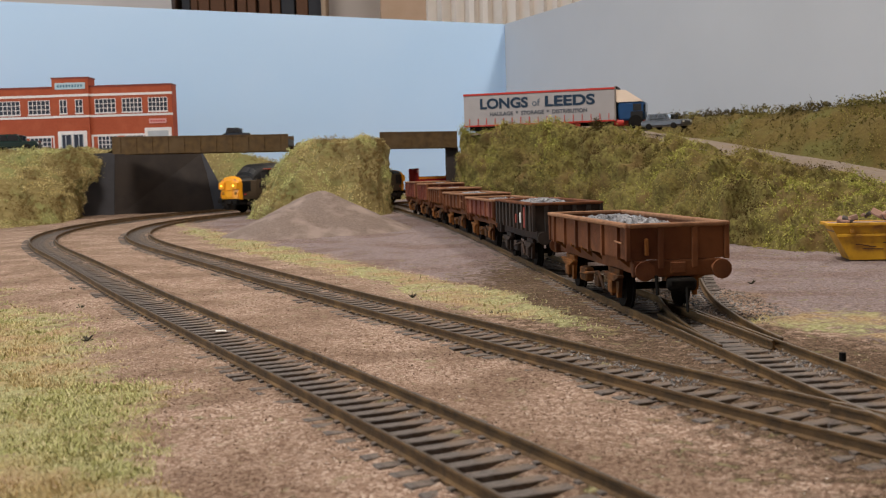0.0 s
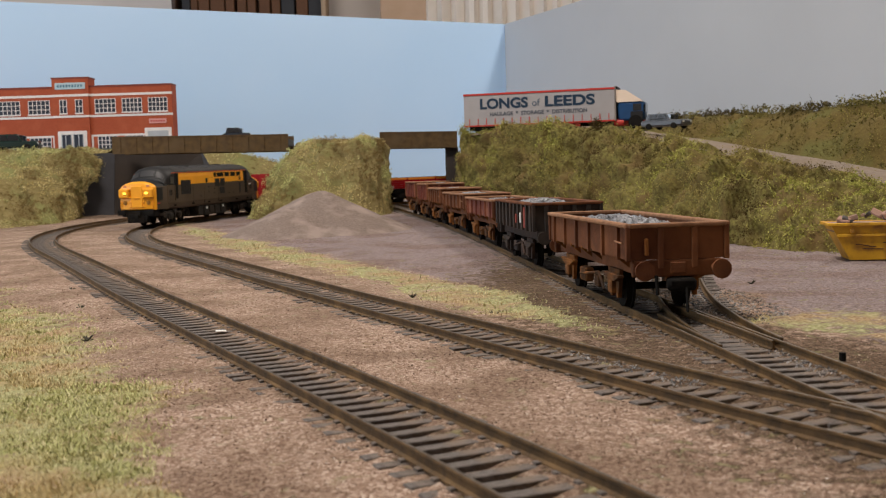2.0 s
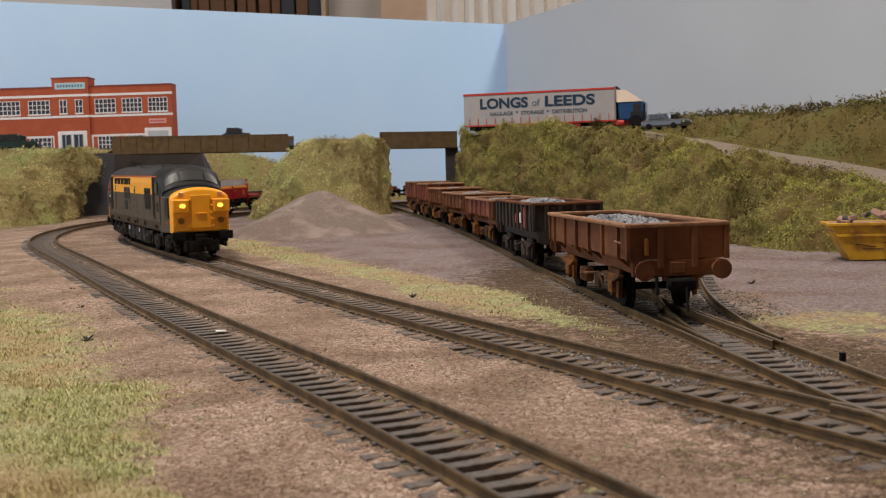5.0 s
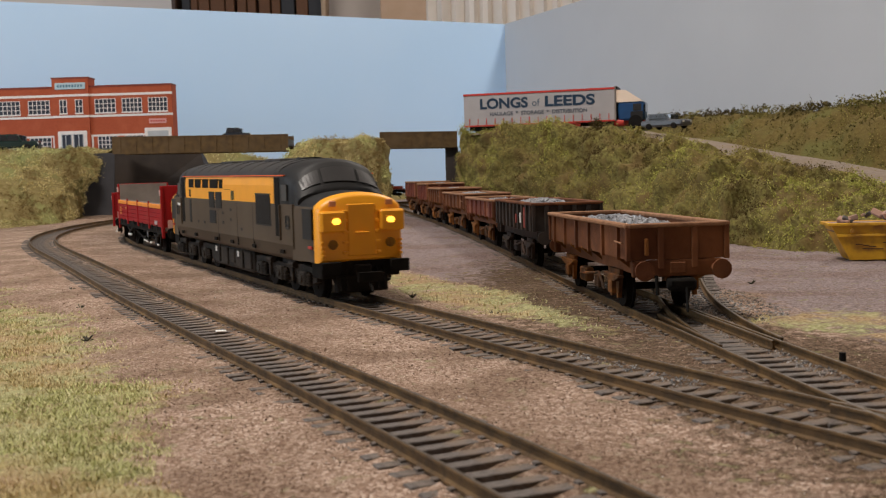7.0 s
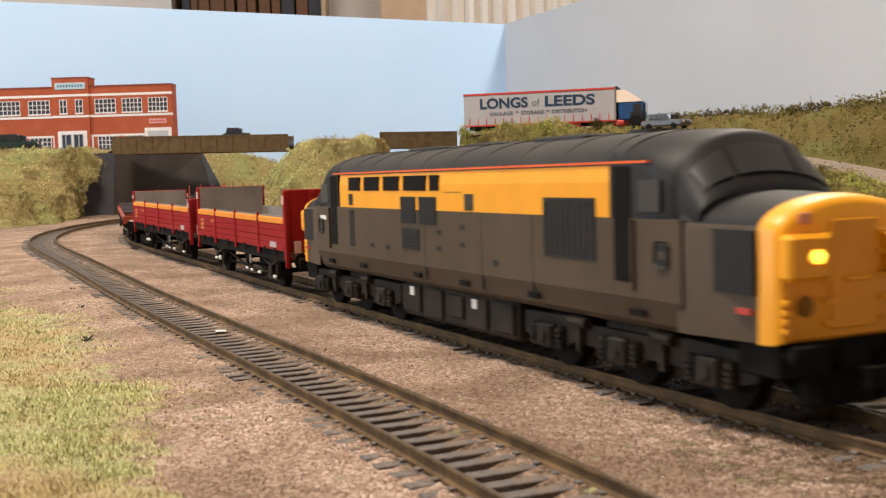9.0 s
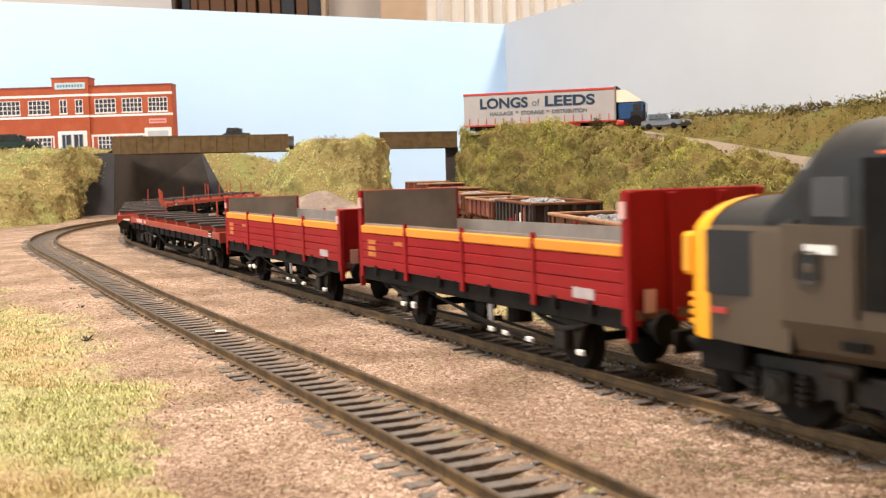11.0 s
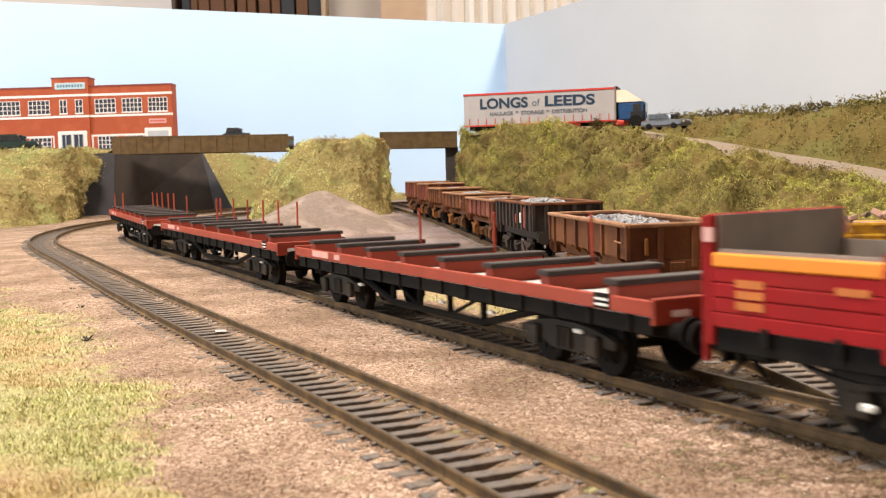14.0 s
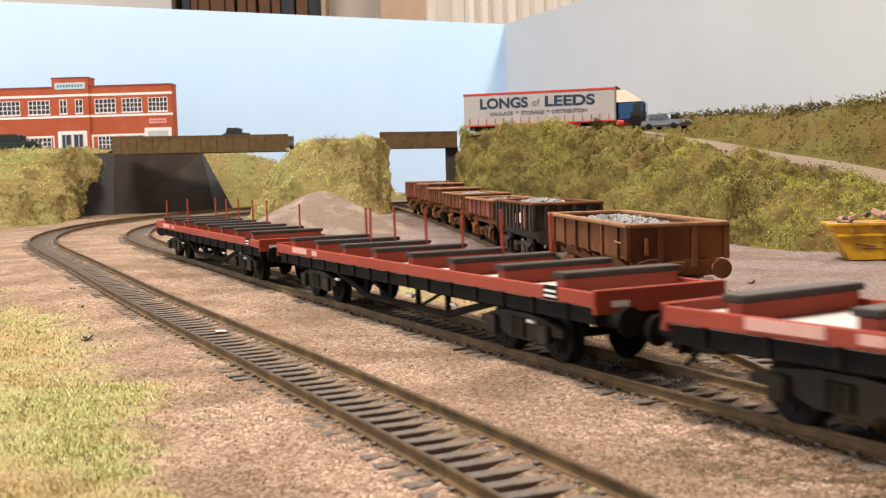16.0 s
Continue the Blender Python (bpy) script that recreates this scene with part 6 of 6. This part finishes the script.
def blade(line, side, s0, s1, dx0, dx1, label):
    """A point blade that closes onto its stock rail."""
    root = tagged(new("point_blade"), label, "point blade", "point blades of the siding", "structure")
    rail(line, side, s0, s1, root, lambda s: dx0 + (dx1 - dx0) * (s - s0) / (s1 - s0))


blade(LINE_C, 1, 110, 175, -1.6, -4.6, "worn point blade beside the stock rail")
blade(LINE_C, -1, 112, 196, 1.7, 1.7, "heavy check rail inside the siding rail")
blade(LINE_B, -1, 20, 90, 1.6, 2.2, "check rail beside the running rail")
for x, y, rz, ln in ((58, 282, 125, 24), (64, 271, 15, 10), (67.5, 262, 12, 9)):
    tb = part("timber", box(BM(), -ln / 2, ln / 2, -1.9, 1.9, -1.5, 0.3, 0.2), M_SLEEPER)
    tb.matrix_basis = pose(x * MM, y * MM, (zg(y) - 2.9) * MM, 0, 0, rz)
    tagged(tb, "loose weathered point timber in the ballast", "timber", "loose point timbers")
wl = part("white_litter", box(BM(), -1.6, 1.6, -0.8, 0.8, 0, 0.5, 0.2), M_WHITE)
wl.matrix_basis = pose(-67 * MM, 326 * MM, (zg(326) - 2.4) * MM, 4, 3, 20)
tagged(wl, "scrap of white litter on the sleepers", "litter")
rnd = random.Random(8)
for x, y in ((-134, 402), (-105, 320), (-104, 318), (28, 330), (16, 352), (-12, 408), (118, 420), (-160, 470)):
    bm = BM()
    for k in range(7):
        a = rnd.uniform(0, 6.28)
        rod(bm, (0, 0, 0), (math.cos(a) * rnd.uniform(1, 2.2), math.sin(a) * rnd.uniform(1, 2.2), rnd.uniform(0.3, 1.8)), 0.35, 5, 0.1)
    cl = part("dark_clod", bm, mat("dark_moss", (0.03, 0.028, 0.015), (0.05, 0.045, 0.02), 500))
    cl.matrix_basis = pose(x * MM, y * MM, (zg(y) - 3.1) * MM)
    tagged(cl, "dark tuft of dried moss on the dirt", "tuft", "moss tufts")

# ---- the room above the boards ----
M_CURT = mat("striped_curtain", (0.80, 0.74, 0.68), (0.76, 0.70, 0.63), 20, 0.85)
rings = []
for k in range(161):
    u = k / 160
    x = -40 + 1700 * u
    fold = 14 * math.sin(k * 2.05) + 5 * math.sin(k * 0.9)
    rings.append([(x, 2560 + fold, 250), (x, 2560 + fold, 1200), (x, 2566 + fold, 1200), (x, 2566 + fold, 250)])
cu = part("window_curtain", loft(BM(), rings), M_CURT, None, "", True)
tagged(cu, "cream pleated curtain hanging behind the boards", "curtain")
sh = thing("wooden_shelf", -350, 2610, 139.5, 0, "dark wooden shelf unit with box files", "shelf")
SZ = 160.0
M_WOOD = mat("dark_shelf_wood", (0.06, 0.03, 0.015), (0.04, 0.02, 0.01), 40, 0.5)
part("back", box(BM(), -250, 85, 20, 30, 75 + SZ, 420 + SZ), mat("shelf_shadow_wood", (0.03, 0.02, 0.014)), sh)
part("shelf_board", box(BM(), -260, 95, -40, 30, 60 + SZ, 78 + SZ, 2), M_WOOD, sh)
part("side", box(BM(), -260, -250, -40, 30, 60, 420 + SZ, 2), M_WOOD, sh)
part("side", box(BM(), 85, 97, -40, 30, 60, 420 + SZ, 2), mat("tan_board", (0.42, 0.30, 0.20)), sh)
rnd = random.Random(4)
xx = -240
while xx < 70:
    wv = rnd.uniform(14, 34)
    part("box_file", box(BM(), xx, xx + wv, -22, 18, 78 + SZ, 78 + SZ + rnd.uniform(120, 180), 1.5), mat("box_file_%d" % rnd.randint(0, 3), rnd.choice(((0.12, 0.05, 0.02), (0.05, 0.035, 0.03), (0.30, 0.13, 0.04), (0.03, 0.03, 0.035)))), sh)
    xx += wv + rnd.uniform(1, 8)
bx = part("cardboard_box", box(BM(), -128, -20, 2560, 2660, 200, 480, 3), mat("tan_card", (0.52, 0.36, 0.25), (0.48, 0.33, 0.22), 30, 0.85))
tagged(bx, "tan cardboard box stacked behind the board", "box")
bs = part("box_stand", box(BM(), -640, 300, 2540, 2680, -1100, 199.5, 4), M_WOOD)
tagged(bs, "dark wooden cupboard behind the layout", "cupboard")

# ---- the train's run ----
RUN = [(0.0, 1213.0), (0.5, 1164.0), (1.0, 1112.0), (1.6, 1047.0), (2.5, 942.0), (3.5, 822.0), (4.5, 706.0), (5.5, 590.0), (7.0, 416.0), (8.0, 303.5), (8.5, 248.0), (9.0, 193.5), (16.0, -569.5)]


def run(t):
    return float(np.interp(t, [r[0] for r in RUN], [r[1] for r in RUN]))


def on_line(line, s, half):
    """The pose of a vehicle whose two pivots stand on the line."""
    fx, fy, _ = line.at(s - half)
    bx, by, _ = line.at(s + half)
    cx, cy = (fx + bx) / 2, (fy + by) / 2
    fz, bz = zg(fy), zg(by)
    tilt = math.degrees(math.atan2(bz - fz, math.hypot(fx - bx, fy - by)))
    return pose(cx * MM, cy * MM, (fz + bz) / 2 * MM, 0, tilt, math.degrees(math.atan2(fy - by, fx - bx)))


def motions():
    """Keys of all that rolls: the train along its line, and bogies and wheels on it."""
    times = [0.5 * i for i in range(33)]
    for ob, back, half in TRAIN:
        walk(ob, [(t, on_line(LINE_B, run(t) + back, half)) for t in times])
    backs = {ob.name: back for ob, back, _ in TRAIN}
    for bogie, x, half in SWIVEL:
        rows = []
        for t in times:
            s = run(t) + backs[bogie.parent.name]
            m = on_line(LINE_B, s, half)
            a = LINE_B.at(s - x)[2] + math.pi
            yaw = a - m.to_euler().z
            yaw = (yaw + math.pi) % (2 * math.pi) - math.pi
            rows.append((t, pose(x * MM, 0, 0, 0, 0, math.degrees(yaw))))
        walk(bogie, rows)
    steps = [i / 15.0 for i in range(241)]
    for wheel, x, z, r in SPIN:
        walk(wheel, [(t, pose(x * MM, 0, z * MM, 0, math.degrees((RUN[0][1] - run(t)) / r), 0)) for t in steps])


motions()
